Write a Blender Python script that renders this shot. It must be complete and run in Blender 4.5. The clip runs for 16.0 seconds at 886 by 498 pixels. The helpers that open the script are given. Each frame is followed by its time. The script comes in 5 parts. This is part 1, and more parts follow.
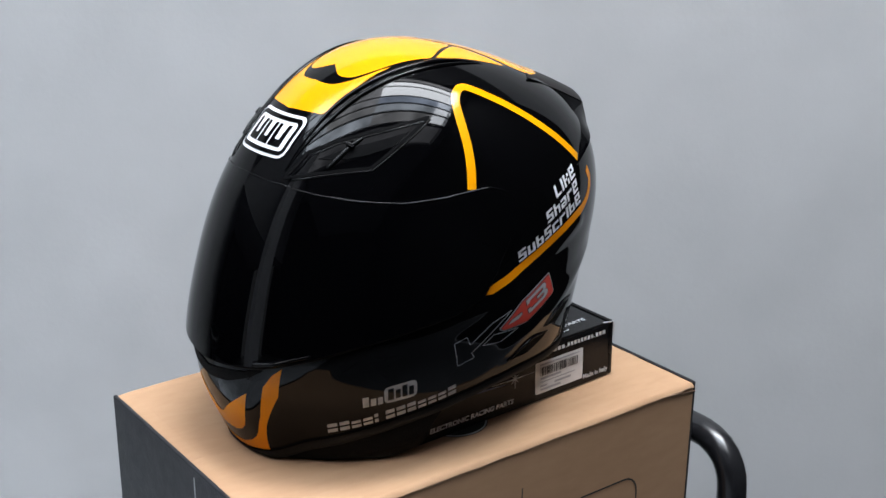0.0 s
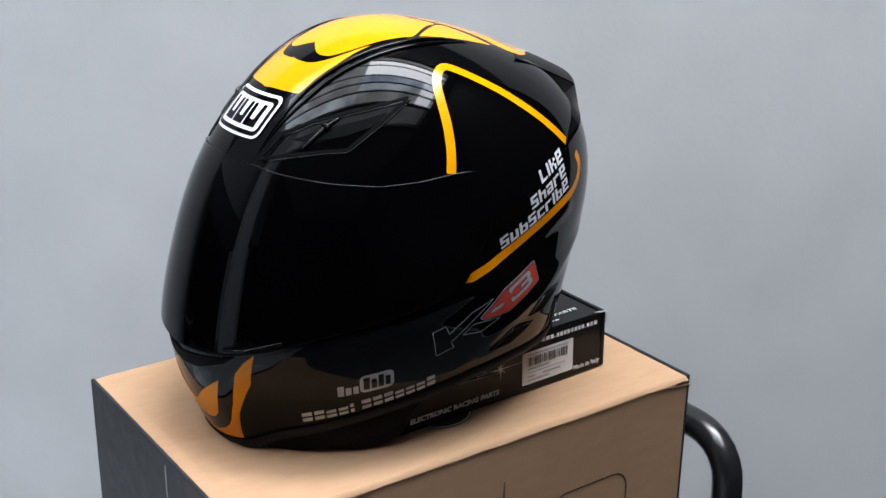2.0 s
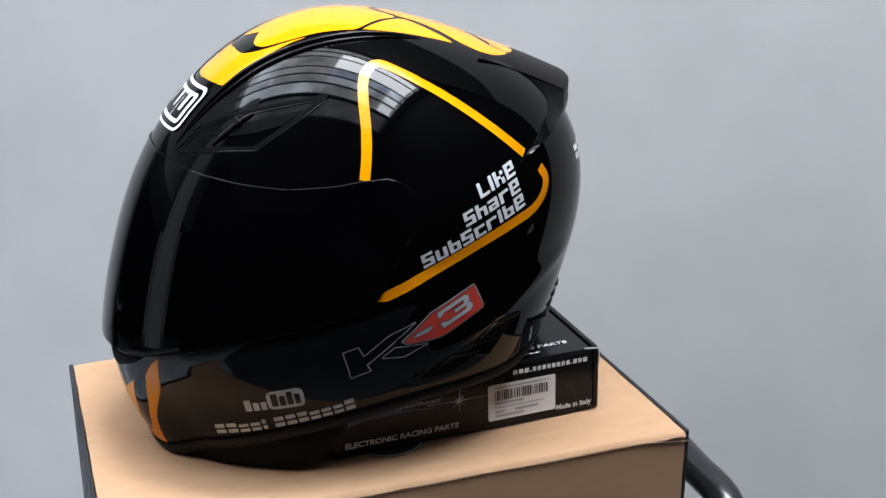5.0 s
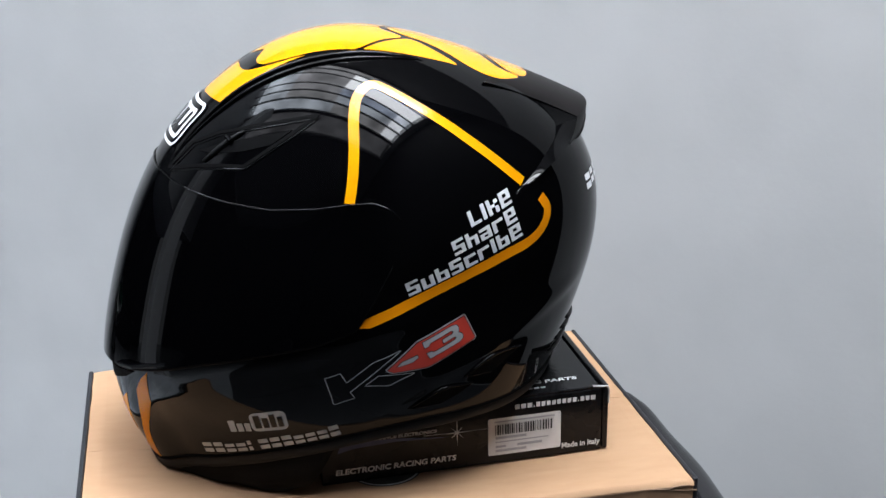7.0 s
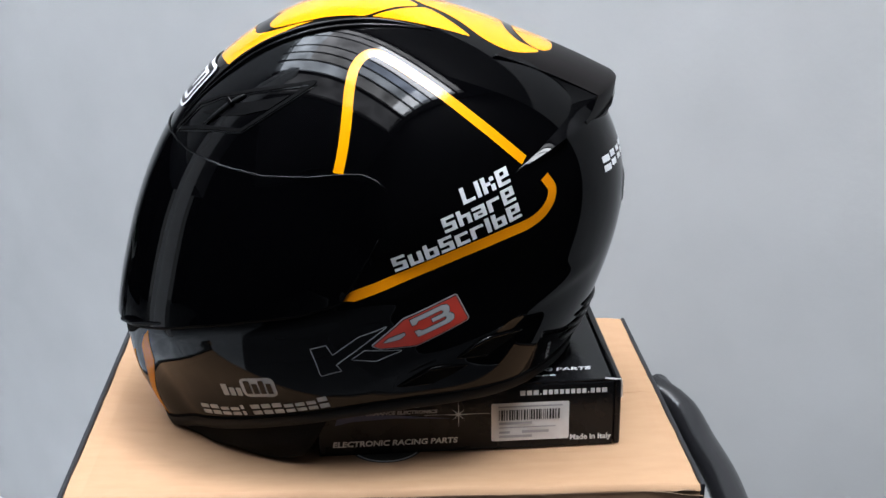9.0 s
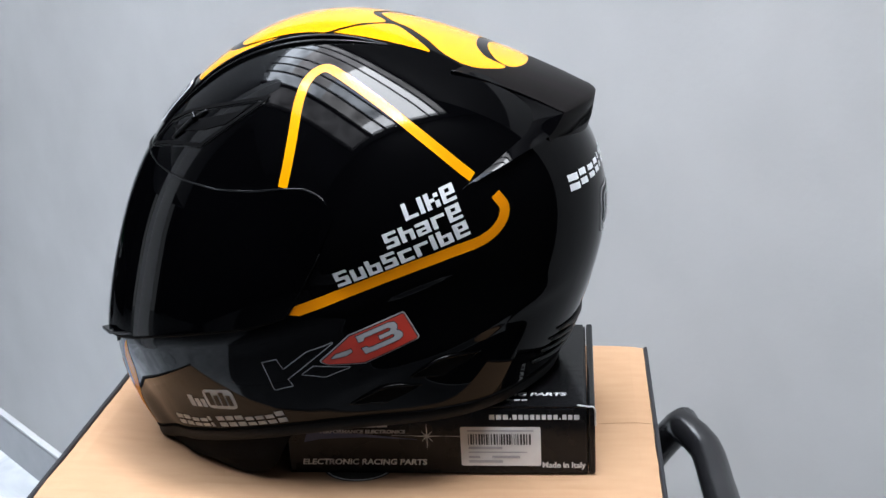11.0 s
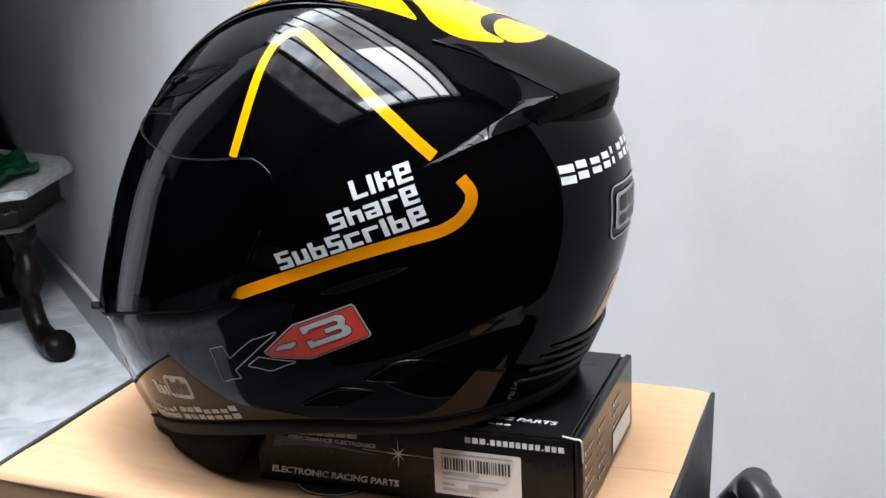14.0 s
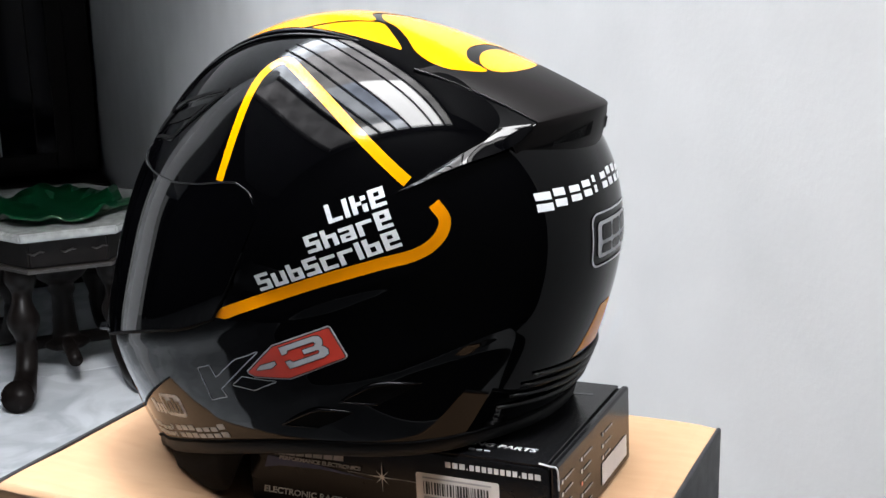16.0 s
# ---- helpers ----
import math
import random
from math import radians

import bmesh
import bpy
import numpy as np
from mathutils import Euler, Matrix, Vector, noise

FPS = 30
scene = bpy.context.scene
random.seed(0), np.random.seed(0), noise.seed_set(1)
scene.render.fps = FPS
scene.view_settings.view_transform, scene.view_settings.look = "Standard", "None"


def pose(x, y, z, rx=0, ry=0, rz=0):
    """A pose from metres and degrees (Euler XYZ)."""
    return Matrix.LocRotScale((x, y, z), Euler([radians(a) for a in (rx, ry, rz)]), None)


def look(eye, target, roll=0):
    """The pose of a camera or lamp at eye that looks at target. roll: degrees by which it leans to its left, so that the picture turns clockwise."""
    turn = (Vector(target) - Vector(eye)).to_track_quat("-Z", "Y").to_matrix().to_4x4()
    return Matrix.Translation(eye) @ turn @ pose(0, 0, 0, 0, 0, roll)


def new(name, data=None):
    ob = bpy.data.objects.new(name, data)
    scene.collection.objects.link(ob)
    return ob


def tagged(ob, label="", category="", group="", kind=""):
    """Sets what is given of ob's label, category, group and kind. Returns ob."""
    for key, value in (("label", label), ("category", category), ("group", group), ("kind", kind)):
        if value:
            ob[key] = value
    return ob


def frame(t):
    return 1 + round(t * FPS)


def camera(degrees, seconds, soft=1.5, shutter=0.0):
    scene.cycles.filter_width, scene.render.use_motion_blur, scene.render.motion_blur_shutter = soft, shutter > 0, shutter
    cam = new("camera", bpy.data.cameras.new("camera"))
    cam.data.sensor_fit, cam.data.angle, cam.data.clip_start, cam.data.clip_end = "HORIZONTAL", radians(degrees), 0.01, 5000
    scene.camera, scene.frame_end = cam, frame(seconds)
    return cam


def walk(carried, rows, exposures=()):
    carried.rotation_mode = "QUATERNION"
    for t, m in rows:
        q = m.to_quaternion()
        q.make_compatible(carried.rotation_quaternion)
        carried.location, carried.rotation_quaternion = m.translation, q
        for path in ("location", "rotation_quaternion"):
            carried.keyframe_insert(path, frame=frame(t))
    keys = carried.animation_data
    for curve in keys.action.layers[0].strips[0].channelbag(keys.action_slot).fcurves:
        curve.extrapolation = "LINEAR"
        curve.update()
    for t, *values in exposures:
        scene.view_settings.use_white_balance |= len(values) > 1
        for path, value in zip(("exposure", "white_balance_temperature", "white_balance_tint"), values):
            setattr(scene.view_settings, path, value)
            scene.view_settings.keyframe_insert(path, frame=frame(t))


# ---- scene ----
import colorsys
from mathutils.bvhtree import BVHTree

cam = camera(40.0, 16.0, soft=1.5)
PATH = [
    (0, (-0.6439, -0.5404, 1.1896), (-0.0748, 0.2124, 0.8589), 0.57),
    (0.5, (-0.6322, -0.5481, 1.1902), (-0.0780, 0.2129, 0.8531), 0.53),
    (1, (-0.6103, -0.5756, 1.1900), (-0.0933, 0.2138, 0.8589), 0.95),
    (1.5, (-0.6032, -0.5703, 1.1891), (-0.0902, 0.2213, 0.8573), 1.21),
    (2, (-0.6029, -0.5396, 1.1831), (-0.0581, 0.2250, 0.8389), 0.83),
    (2.5, (-0.5775, -0.5427, 1.1819), (-0.0502, 0.2349, 0.8394), 0.48),
    (3, (-0.5116, -0.5707, 1.1798), (-0.0537, 0.2467, 0.8302), 1.29),
    (3.5, (-0.4567, -0.5920, 1.1779), (-0.0819, 0.2660, 0.8268), 0.79),
    (4, (-0.4294, -0.5889, 1.1749), (-0.0702, 0.2776, 0.8283), 0.47),
    (4.2, (-0.4207, -0.5772, 1.1735), (-0.0668, 0.2887, 0.8199), 0.39),
    (6.3, (-0.2764, -0.6035, 1.1599), (-0.0863, 0.3252, 0.8416), -0.56),
    (6.5, (-0.2664, -0.6054, 1.1610), (-0.0976, 0.3249, 0.8354), -0.72),
    (7, (-0.2897, -0.5850, 1.1684), (-0.0777, 0.3337, 0.8350), 0.33),
    (7.5, (-0.2624, -0.5956, 1.1623), (-0.1139, 0.3379, 0.8359), -0.62),
    (8, (-0.2121, -0.5943, 1.1678), (-0.1184, 0.3417, 0.8285), 0.58),
    (8.5, (-0.1762, -0.5950, 1.1609), (-0.1365, 0.3441, 0.8197), 0.44),
    (9, (-0.1867, -0.5809, 1.1648), (-0.1243, 0.3516, 0.8091), 0.74),
    (9.2, (-0.1851, -0.5775, 1.1599), (-0.1259, 0.3569, 0.8086), 0.00),
    (11.3, (-0.0459, -0.5705, 1.1531), (-0.1597, 0.3668, 0.8237), -1.05),
    (11.5, (-0.0451, -0.5581, 1.1536), (-0.1600, 0.3749, 0.8125), -0.51),
    (12, (0.0083, -0.5449, 1.1417), (-0.1935, 0.3760, 0.8082), -0.12),
    (12.5, (0.0615, -0.5362, 1.1376), (-0.1898, 0.3805, 0.8271), -0.32),
    (13, (0.0793, -0.5175, 1.1326), (-0.2107, 0.3897, 0.8280), -1.34),
    (13.5, (0.0699, -0.4904, 1.1032), (-0.2125, 0.4252, 0.8168), -1.57),
    (14, (0.0855, -0.4779, 1.0944), (-0.2459, 0.4239, 0.8169), -0.97),
    (14.5, (0.1132, -0.4697, 1.0817), (-0.2599, 0.4281, 0.8480), -0.85),
    (15, (0.1376, -0.4683, 1.0887), (-0.2702, 0.4118, 0.8457), -1.15),
    (15.5, (0.1423, -0.4607, 1.0867), (-0.2722, 0.4159, 0.8424), -1.56),
    (16, (0.1447, -0.4645, 1.0871), (-0.2682, 0.4136, 0.8454), -1.30),
]
EXPOSURES = [(0.0, 0.08, 6500, 9), (3.5, 0.16, 6500, 9), (8.5, 0.24, 6500, 9), (11.5, 0.33, 6500, 10), (12.5, 0.46, 6550, 11), (13.5, 0.62, 6700, 9), (14.5, 0.65, 6800, 10), (16.0, 0.67, 6900, 10)]
SKY_GLOW, DOOR_GLOW = 53.0, 0.45
walk(cam, [(t, look(e, g, r)) for t, e, g, r in PATH], EXPOSURES)

# ---------------------------------------------------------------- light
world = bpy.data.worlds.new("world")
scene.world = world
world.use_nodes = True
world.node_tree.nodes["Background"].inputs[0].default_value = (0.62, 0.72, 0.85, 1)
world.node_tree.nodes["Background"].inputs[1].default_value = 0.02


# ---------------------------------------------------------------- materials
def nodes_of(name):
    m = bpy.data.materials.new(name)
    m.use_nodes = True
    t = m.node_tree
    b = t.nodes["Principled BSDF"]
    return m, t, b


def surface(name, color, rough=0.5, metal=0.0, coat=0.0, vary=0.0, scale=40.0, bump=0.0, bump_scale=200.0, spec=0.5, rough_vary=0.0, dark=None):
    """A painted or plain surface: two scales of noise tint the colour, a fine one lifts the relief."""
    m, t, b = nodes_of(name)
    b.inputs["Metallic"].default_value = metal
    b.inputs["Roughness"].default_value = rough
    b.inputs["Coat Weight"].default_value = coat
    b.inputs["Coat Roughness"].default_value = 0.03
    b.inputs["Specular IOR Level"].default_value = spec
    b.inputs["Base Color"].default_value = (*color, 1)
    tc = t.nodes.new("ShaderNodeTexCoord")
    if vary:
        big, fine, mix, ramp = (t.nodes.new(k) for k in ("ShaderNodeTexNoise", "ShaderNodeTexNoise", "ShaderNodeMath", "ShaderNodeMix"))
        big.inputs["Scale"].default_value, fine.inputs["Scale"].default_value = scale / 8, scale
        big.inputs["Detail"].default_value, fine.inputs["Detail"].default_value = 3, 6
        mix.operation = "MULTIPLY"
        for k in (big, fine):
            t.links.new(tc.outputs["Object"], k.inputs["Vector"])
        t.links.new(big.outputs["Fac"], mix.inputs[0])
        t.links.new(fine.outputs["Fac"], mix.inputs[1])
        ramp.data_type = "RGBA"
        lo = dark or tuple(c * (1 - vary) for c in color)
        ramp.inputs["A"].default_value = (*lo, 1)
        ramp.inputs["B"].default_value = (*(min(1, c * (1 + vary)) for c in color), 1)
        k = t.nodes.new("ShaderNodeMapRange")
        k.inputs["From Min"].default_value, k.inputs["From Max"].default_value = 0.1, 0.42
        t.links.new(mix.outputs[0], k.inputs["Value"])
        t.links.new(k.outputs["Result"], ramp.inputs["Factor"])
        t.links.new(ramp.outputs["Result"], b.inputs["Base Color"])
        if rough_vary:
            r = t.nodes.new("ShaderNodeMapRange")
            r.inputs["To Min"].default_value, r.inputs["To Max"].default_value = rough - rough_vary, rough + rough_vary
            t.links.new(fine.outputs["Fac"], r.inputs["Value"])
            t.links.new(r.outputs["Result"], b.inputs["Roughness"])
    if bump:
        n, bu = t.nodes.new("ShaderNodeTexNoise"), t.nodes.new("ShaderNodeBump")
        n.inputs["Scale"].default_value, n.inputs["Detail"].default_value = bump_scale, 5
        bu.inputs["Strength"].default_value, bu.inputs["Distance"].default_value = bump, 0.002
        t.links.new(tc.outputs["Object"], n.inputs["Vector"])
        t.links.new(n.outputs["Fac"], bu.inputs["Height"])
        t.links.new(bu.outputs["Normal"], b.inputs["Normal"])
    return m


def cardboard(name):
    """Kraft board: fibres along the flutes, faint flute ridges and pale scuffs."""
    m, t, b = nodes_of(name)
    b.inputs["Roughness"].default_value = 0.78
    b.inputs["Specular IOR Level"].default_value = 0.25
    tc, mp = t.nodes.new("ShaderNodeTexCoord"), t.nodes.new("ShaderNodeMapping")
    mp.inputs["Scale"].default_value = (30, 90, 90)
    fib, blot, mix, wav, bu = (t.nodes.new(k) for k in ("ShaderNodeTexNoise", "ShaderNodeTexNoise", "ShaderNodeMix", "ShaderNodeTexWave", "ShaderNodeBump"))
    t.links.new(tc.outputs["Object"], mp.inputs["Vector"])
    t.links.new(mp.outputs["Vector"], fib.inputs["Vector"])
    t.links.new(tc.outputs["Object"], blot.inputs["Vector"])
    t.links.new(tc.outputs["Object"], wav.inputs["Vector"])
    fib.inputs["Scale"].default_value, fib.inputs["Detail"].default_value = 1.5, 6
    blot.inputs["Scale"].default_value, blot.inputs["Detail"].default_value = 11, 7
    wav.bands_direction, wav.inputs["Scale"].default_value, wav.inputs["Distortion"].default_value = "Y", 38, 0.6
    add = t.nodes.new("ShaderNodeMath")
    add.operation = "ADD"
    t.links.new(fib.outputs["Fac"], add.inputs[0])
    t.links.new(blot.outputs["Fac"], add.inputs[1])
    rng = t.nodes.new("ShaderNodeMapRange")
    rng.inputs["From Min"].default_value, rng.inputs["From Max"].default_value = 0.35, 1.65
    t.links.new(add.outputs[0], rng.inputs["Value"])
    mix.data_type = "RGBA"
    mix.inputs["A"].default_value, mix.inputs["B"].default_value = (0.278, 0.160, 0.087, 1), (0.370, 0.229, 0.134, 1)
    t.links.new(rng.outputs["Result"], mix.inputs["Factor"])
    t.links.new(mix.outputs["Result"], b.inputs["Base Color"])
    h = t.nodes.new("ShaderNodeMath")
    h.operation = "MULTIPLY_ADD"
    h.inputs[1].default_value = 0.12
    t.links.new(wav.outputs["Fac"], h.inputs[0])
    t.links.new(blot.outputs["Fac"], h.inputs[2])
    bu.inputs["Strength"].default_value, bu.inputs["Distance"].default_value = 0.25, 0.0012
    t.links.new(h.outputs[0], bu.inputs["Height"])
    t.links.new(bu.outputs["Normal"], b.inputs["Normal"])
    return m


def marble(name):
    """Polished pale stone tile with soft grey veins; each tile a little different."""
    m, t, b = nodes_of(name)
    b.inputs["Roughness"].default_value = 0.22
    tc, info, n, mus, mix, off = (t.nodes.new(k) for k in ("ShaderNodeTexCoord", "ShaderNodeObjectInfo", "ShaderNodeTexNoise", "ShaderNodeTexNoise", "ShaderNodeMix", "ShaderNodeVectorMath"))
    off.operation = "ADD"
    t.links.new(tc.outputs["Object"], off.inputs[0])
    t.links.new(info.outputs["Random"], off.inputs[1])
    for k, s, d in ((n, 5, 8), (mus, 22, 5)):
        k.inputs["Scale"].default_value, k.inputs["Detail"].default_value, k.inputs["Distortion"].default_value = s, d, 1.2
        t.links.new(off.outputs["Vector"], k.inputs["Vector"])
    r = t.nodes.new("ShaderNodeMapRange")
    r.inputs["From Min"].default_value, r.inputs["From Max"].default_value = 0.38, 0.60
    t.links.new(n.outputs["Fac"], r.inputs["Value"])
    mix.data_type = "RGBA"
    mix.inputs["A"].default_value, mix.inputs["B"].default_value = (0.50, 0.53, 0.56, 1), (0.72, 0.75, 0.78, 1)
    t.links.new(r.outputs["Result"], mix.inputs["Factor"])
    t.links.new(mix.outputs["Result"], b.inputs["Base Color"])
    return m


def pane(name, tint, dirt=0.0):
    """A roof-light pane that lets part of the sky's light through."""
    m = bpy.data.materials.new(name)
    m.use_nodes = True
    t = m.node_tree
    t.nodes.remove(t.nodes["Principled BSDF"])
    o = t.nodes["Material Output"]
    tr, gl, mx = t.nodes.new("ShaderNodeBsdfTransparent"), t.nodes.new("ShaderNodeBsdfGlossy"), t.nodes.new("ShaderNodeMixShader")
    tr.inputs["Color"].default_value = (*tint, 1)
    gl.inputs["Roughness"].default_value = 0.15
    if dirt:
        tc, n, r, mul = (t.nodes.new(k) for k in ("ShaderNodeTexCoord", "ShaderNodeTexNoise", "ShaderNodeMapRange", "ShaderNodeVectorMath"))
        n.inputs["Scale"].default_value, n.inputs["Detail"].default_value = 3.5, 5
        r.inputs["From Min"].default_value, r.inputs["From Max"].default_value = 0.3, 0.7
        r.inputs["To Min"].default_value, r.inputs["To Max"].default_value = 1 - dirt, 1 + dirt
        mul.operation = "SCALE"
        mul.inputs[0].default_value = tint
        t.links.new(tc.outputs["Object"], n.inputs["Vector"])
        t.links.new(n.outputs["Fac"], r.inputs["Value"])
        t.links.new(r.outputs["Result"], mul.inputs["Scale"])
        t.links.new(mul.outputs["Vector"], tr.inputs["Color"])
    mx.inputs[0].default_value = 0.05
    t.links.new(tr.outputs[0], mx.inputs[1])
    t.links.new(gl.outputs[0], mx.inputs[2])
    t.links.new(mx.outputs[0], o.inputs["Surface"])
    return m


def glow(name, color, strength):
    m = bpy.data.materials.new(name)
    m.use_nodes = True
    t = m.node_tree
    t.nodes.remove(t.nodes["Principled BSDF"])
    e = t.nodes.new("ShaderNodeEmission")
    e.inputs["Color"].default_value, e.inputs["Strength"].default_value = (*color, 1), strength
    t.links.new(e.outputs[0], t.nodes["Material Output"].inputs["Surface"])
    return m


M_BLACK = surface("gloss_black_paint", (0.0006, 0.0006, 0.0008), 0.04, vary=0.15, scale=30, spec=0.125)
M_VISOR = surface("smoked_visor", (0.0005, 0.0005, 0.0007), 0.03, vary=0.1, scale=20, spec=0.16)
M_SATIN = surface("satin_black_paint", (0.0042, 0.0033, 0.0033), 0.42, vary=0.2, scale=60, spec=0.08)
M_MATT = surface("matt_black_plastic", (0.004, 0.004, 0.0043), 0.4, vary=0.25, scale=300, bump=0.08, bump_scale=900, spec=0.25)
M_LINER = surface("black_lining", (0.006, 0.006, 0.006), 0.95, vary=0.3, scale=400, bump=0.4, bump_scale=1200, spec=0.1)
M_GROOVE = surface("black_groove", (0.0018, 0.0018, 0.002), 0.7, vary=0.3, scale=200, spec=0.04)
M_RUBBER = surface("rubber_trim", (0.005, 0.005, 0.005), 0.6, vary=0.2, scale=120, spec=0.2)
M_YELLOW = surface("yellow_vinyl", (0.62, 0.245, 0.0006), 0.12, vary=0.04, scale=60, spec=0.35)
M_ORANGE = surface("orange_vinyl", (0.62, 0.205, 0.002), 0.2, vary=0.04, scale=60, spec=0.12)
M_WHITE = surface("white_vinyl", (0.62, 0.63, 0.64), 0.3, vary=0.06, scale=150, spec=0.4)
M_SILVER = surface("silver_vinyl", (0.36, 0.37, 0.385), 0.3, vary=0.1, scale=200, spec=0.5)
M_RED = surface("red_vinyl", (0.52, 0.045, 0.028), 0.28, vary=0.08, scale=120)
M_GREYLINE = surface("grey_line_print", (0.30, 0.31, 0.33), 0.4, vary=0.1, scale=150)
M_CARD = cardboard("kraft_board")
M_CARDBLACK = surface("black_printed_board", (0.010, 0.0105, 0.013), 0.5, vary=0.35, scale=90, bump=0.15, bump_scale=500, rough_vary=0.12, spec=0.35)
M_CARDEDGE = surface("board_edge", (0.16, 0.10, 0.06), 0.9, vary=0.4, scale=500)
M_INK = surface("dark_ink", (0.02, 0.018, 0.016), 0.7, vary=0.3, scale=200)
M_BOX = surface("black_carton_print", (0.006, 0.006, 0.0066), 0.20, vary=0.25, scale=80, bump=0.06, bump_scale=260, rough_vary=0.06, spec=0.2)
M_BOXTEXT = surface("pale_print", (0.56, 0.56, 0.56), 0.5, vary=0.1, scale=300)
M_BOXGREY = surface("grey_print", (0.33, 0.33, 0.34), 0.5, vary=0.15, scale=300)
M_BOXBLUE = surface("blue_print", (0.03, 0.045, 0.13), 0.4, vary=0.2, scale=200)
M_LABEL = surface("paper_label", (0.62, 0.61, 0.60), 0.65, vary=0.05, scale=250)
M_CREASE = surface("worn_crease", (0.42, 0.42, 0.42), 0.6, vary=0.3, scale=400)
M_WALL = surface("painted_wall", (0.465, 0.465, 0.46), 0.62, vary=0.07, scale=9, bump=0.10, bump_scale=160, spec=0.3)
M_PILLAR = surface("white_pillar_paint", (0.87, 0.88, 0.90), 0.6, vary=0.05, scale=9, bump=0.10, bump_scale=160, spec=0.3)
M_CEIL = surface("ceiling_paint", (0.52, 0.53, 0.54), 0.8, vary=0.05, scale=12)
# Darker than the ceiling to limit light bounced into the cabinet corner.
M_SHADE_SOFFIT = surface("shading_soffit_grey", (0.22, 0.225, 0.23), 0.8, vary=0.08, scale=12)
# Near-black colour puts the shade of an unlit room into its unseen walls.
M_ROOM_SHADE = surface("room_shade_black", (0.02, 0.02, 0.021), 0.9, vary=0.2, scale=6)
M_SKIRT = surface("skirting_tile", (0.31, 0.32, 0.33), 0.3, vary=0.12, scale=20)
# Dark copy of the floor tile, with shade put into its colour.
M_SHADE_TILE = surface("shade_dark_tile", (0.085, 0.089, 0.097), 0.4, vary=0.3, scale=18)
M_GROUT = surface("grout", (0.42, 0.43, 0.44), 0.9, vary=0.2, scale=100)
M_MARBLE = marble("pale_marble")
M_WOOD = surface("dark_rosewood", (0.0055, 0.004, 0.0036), 0.36, vary=0.5, scale=35, spec=0.13)
# Polished rosewood, coloured paler to carry the glint on moulding and carvings.
M_POLISHED_GLINT = surface("polished_rosewood_glint", (0.030, 0.025, 0.022), 0.28, vary=0.3, scale=35, spec=0.6)
M_TABLETOP = surface("grey_stone_top", (0.36, 0.37, 0.36), 0.22, vary=0.3, scale=45)
M_GREEN = surface("green_glass_dish", (0.003, 0.10, 0.036), 0.08, vary=0.5, scale=25, spec=0.6)
M_GREEN.node_tree.nodes["Principled BSDF"].inputs["Transmission Weight"].default_value = 0.55
M_GLASS = surface("dark_cabinet_glass", (0.002, 0.002, 0.004), 0.06, spec=0.07)
M_TUBE = surface("black_enamel_tube", (0.008, 0.008, 0.009), 0.25, vary=0.2, scale=120, spec=0.5)
M_SEAT = surface("black_vinyl_seat", (0.012, 0.012, 0.012), 0.5, vary=0.2, scale=90, bump=0.2, bump_scale=500)
M_BEAM = surface("dark_roof_bar", (0.02, 0.02, 0.022), 0.6, vary=0.2, scale=60)


# ---------------------------------------------------------------- building helpers
def thing(name, x, y, z, label, category, group="", kind=""):
    ob = new(name)
    ob.location = (x, y, z)
    ob.empty_display_size = 0.05
    return tagged(ob, label, category, group, kind)


def part(name, bm, material, parent=None, label="", smooth=False, kind=""):
    me = bpy.data.meshes.new(name)
    bm.to_mesh(me)
    bm.free()
    me.materials.append(material)
    if smooth:
        me.shade_smooth()
    ob = new(name, me)
    if parent is not None:
        ob.parent = parent
        if parent.type == "EMPTY":
            ob.matrix_parent_inverse = Matrix.Translation(-Vector(parent.location))
    return tagged(ob, label, kind=kind)


def box_bm(x0, x1, y0, y1, z0, z1, bevel=0.0, m=None, segments=2):
    bm = bmesh.new()
    bmesh.ops.create_cube(bm, size=1.0, matrix=Matrix.Translation(((x0 + x1) / 2, (y0 + y1) / 2, (z0 + z1) / 2)) @ Matrix.Diagonal((abs(x1 - x0), abs(y1 - y0), abs(z1 - z0), 1)))
    if bevel:
        bmesh.ops.bevel(bm, geom=bm.edges[:], offset=bevel, segments=segments, affect="EDGES", profile=0.5)
    if m is not None:
        bm.transform(m)
    return bm


def tube_bm(points, radius, sides=14, taper=None):
    """A round tube along smooth points, with closed ends."""
    pts = [Vector(p) for p in points]
    bm, rings = bmesh.new(), []
    up = Vector((0.13, 0.21, 0.97))
    for i, p in enumerate(pts):
        d = (pts[min(i + 1, len(pts) - 1)] - pts[max(i - 1, 0)]).normalized()
        a = d.cross(up)
        a = a.normalized() if a.length > 1e-4 else d.orthogonal().normalized()
        b = d.cross(a).normalized()
        up = -b if b.dot(up) < 0 else b
        r = radius * (taper[i] if taper else 1)
        rings.append([bm.verts.new(p + r * (math.cos(2 * math.pi * k / sides) * a + math.sin(2 * math.pi * k / sides) * b)) for k in range(sides)])
    for r0, r1 in zip(rings, rings[1:]):
        for k in range(sides):
            bm.faces.new((r0[k], r0[(k + 1) % sides], r1[(k + 1) % sides], r1[k]))
    bm.faces.new(rings[0][::-1])
    bm.faces.new(rings[-1])
    bmesh.ops.recalc_face_normals(bm, faces=bm.faces[:])
    return bm


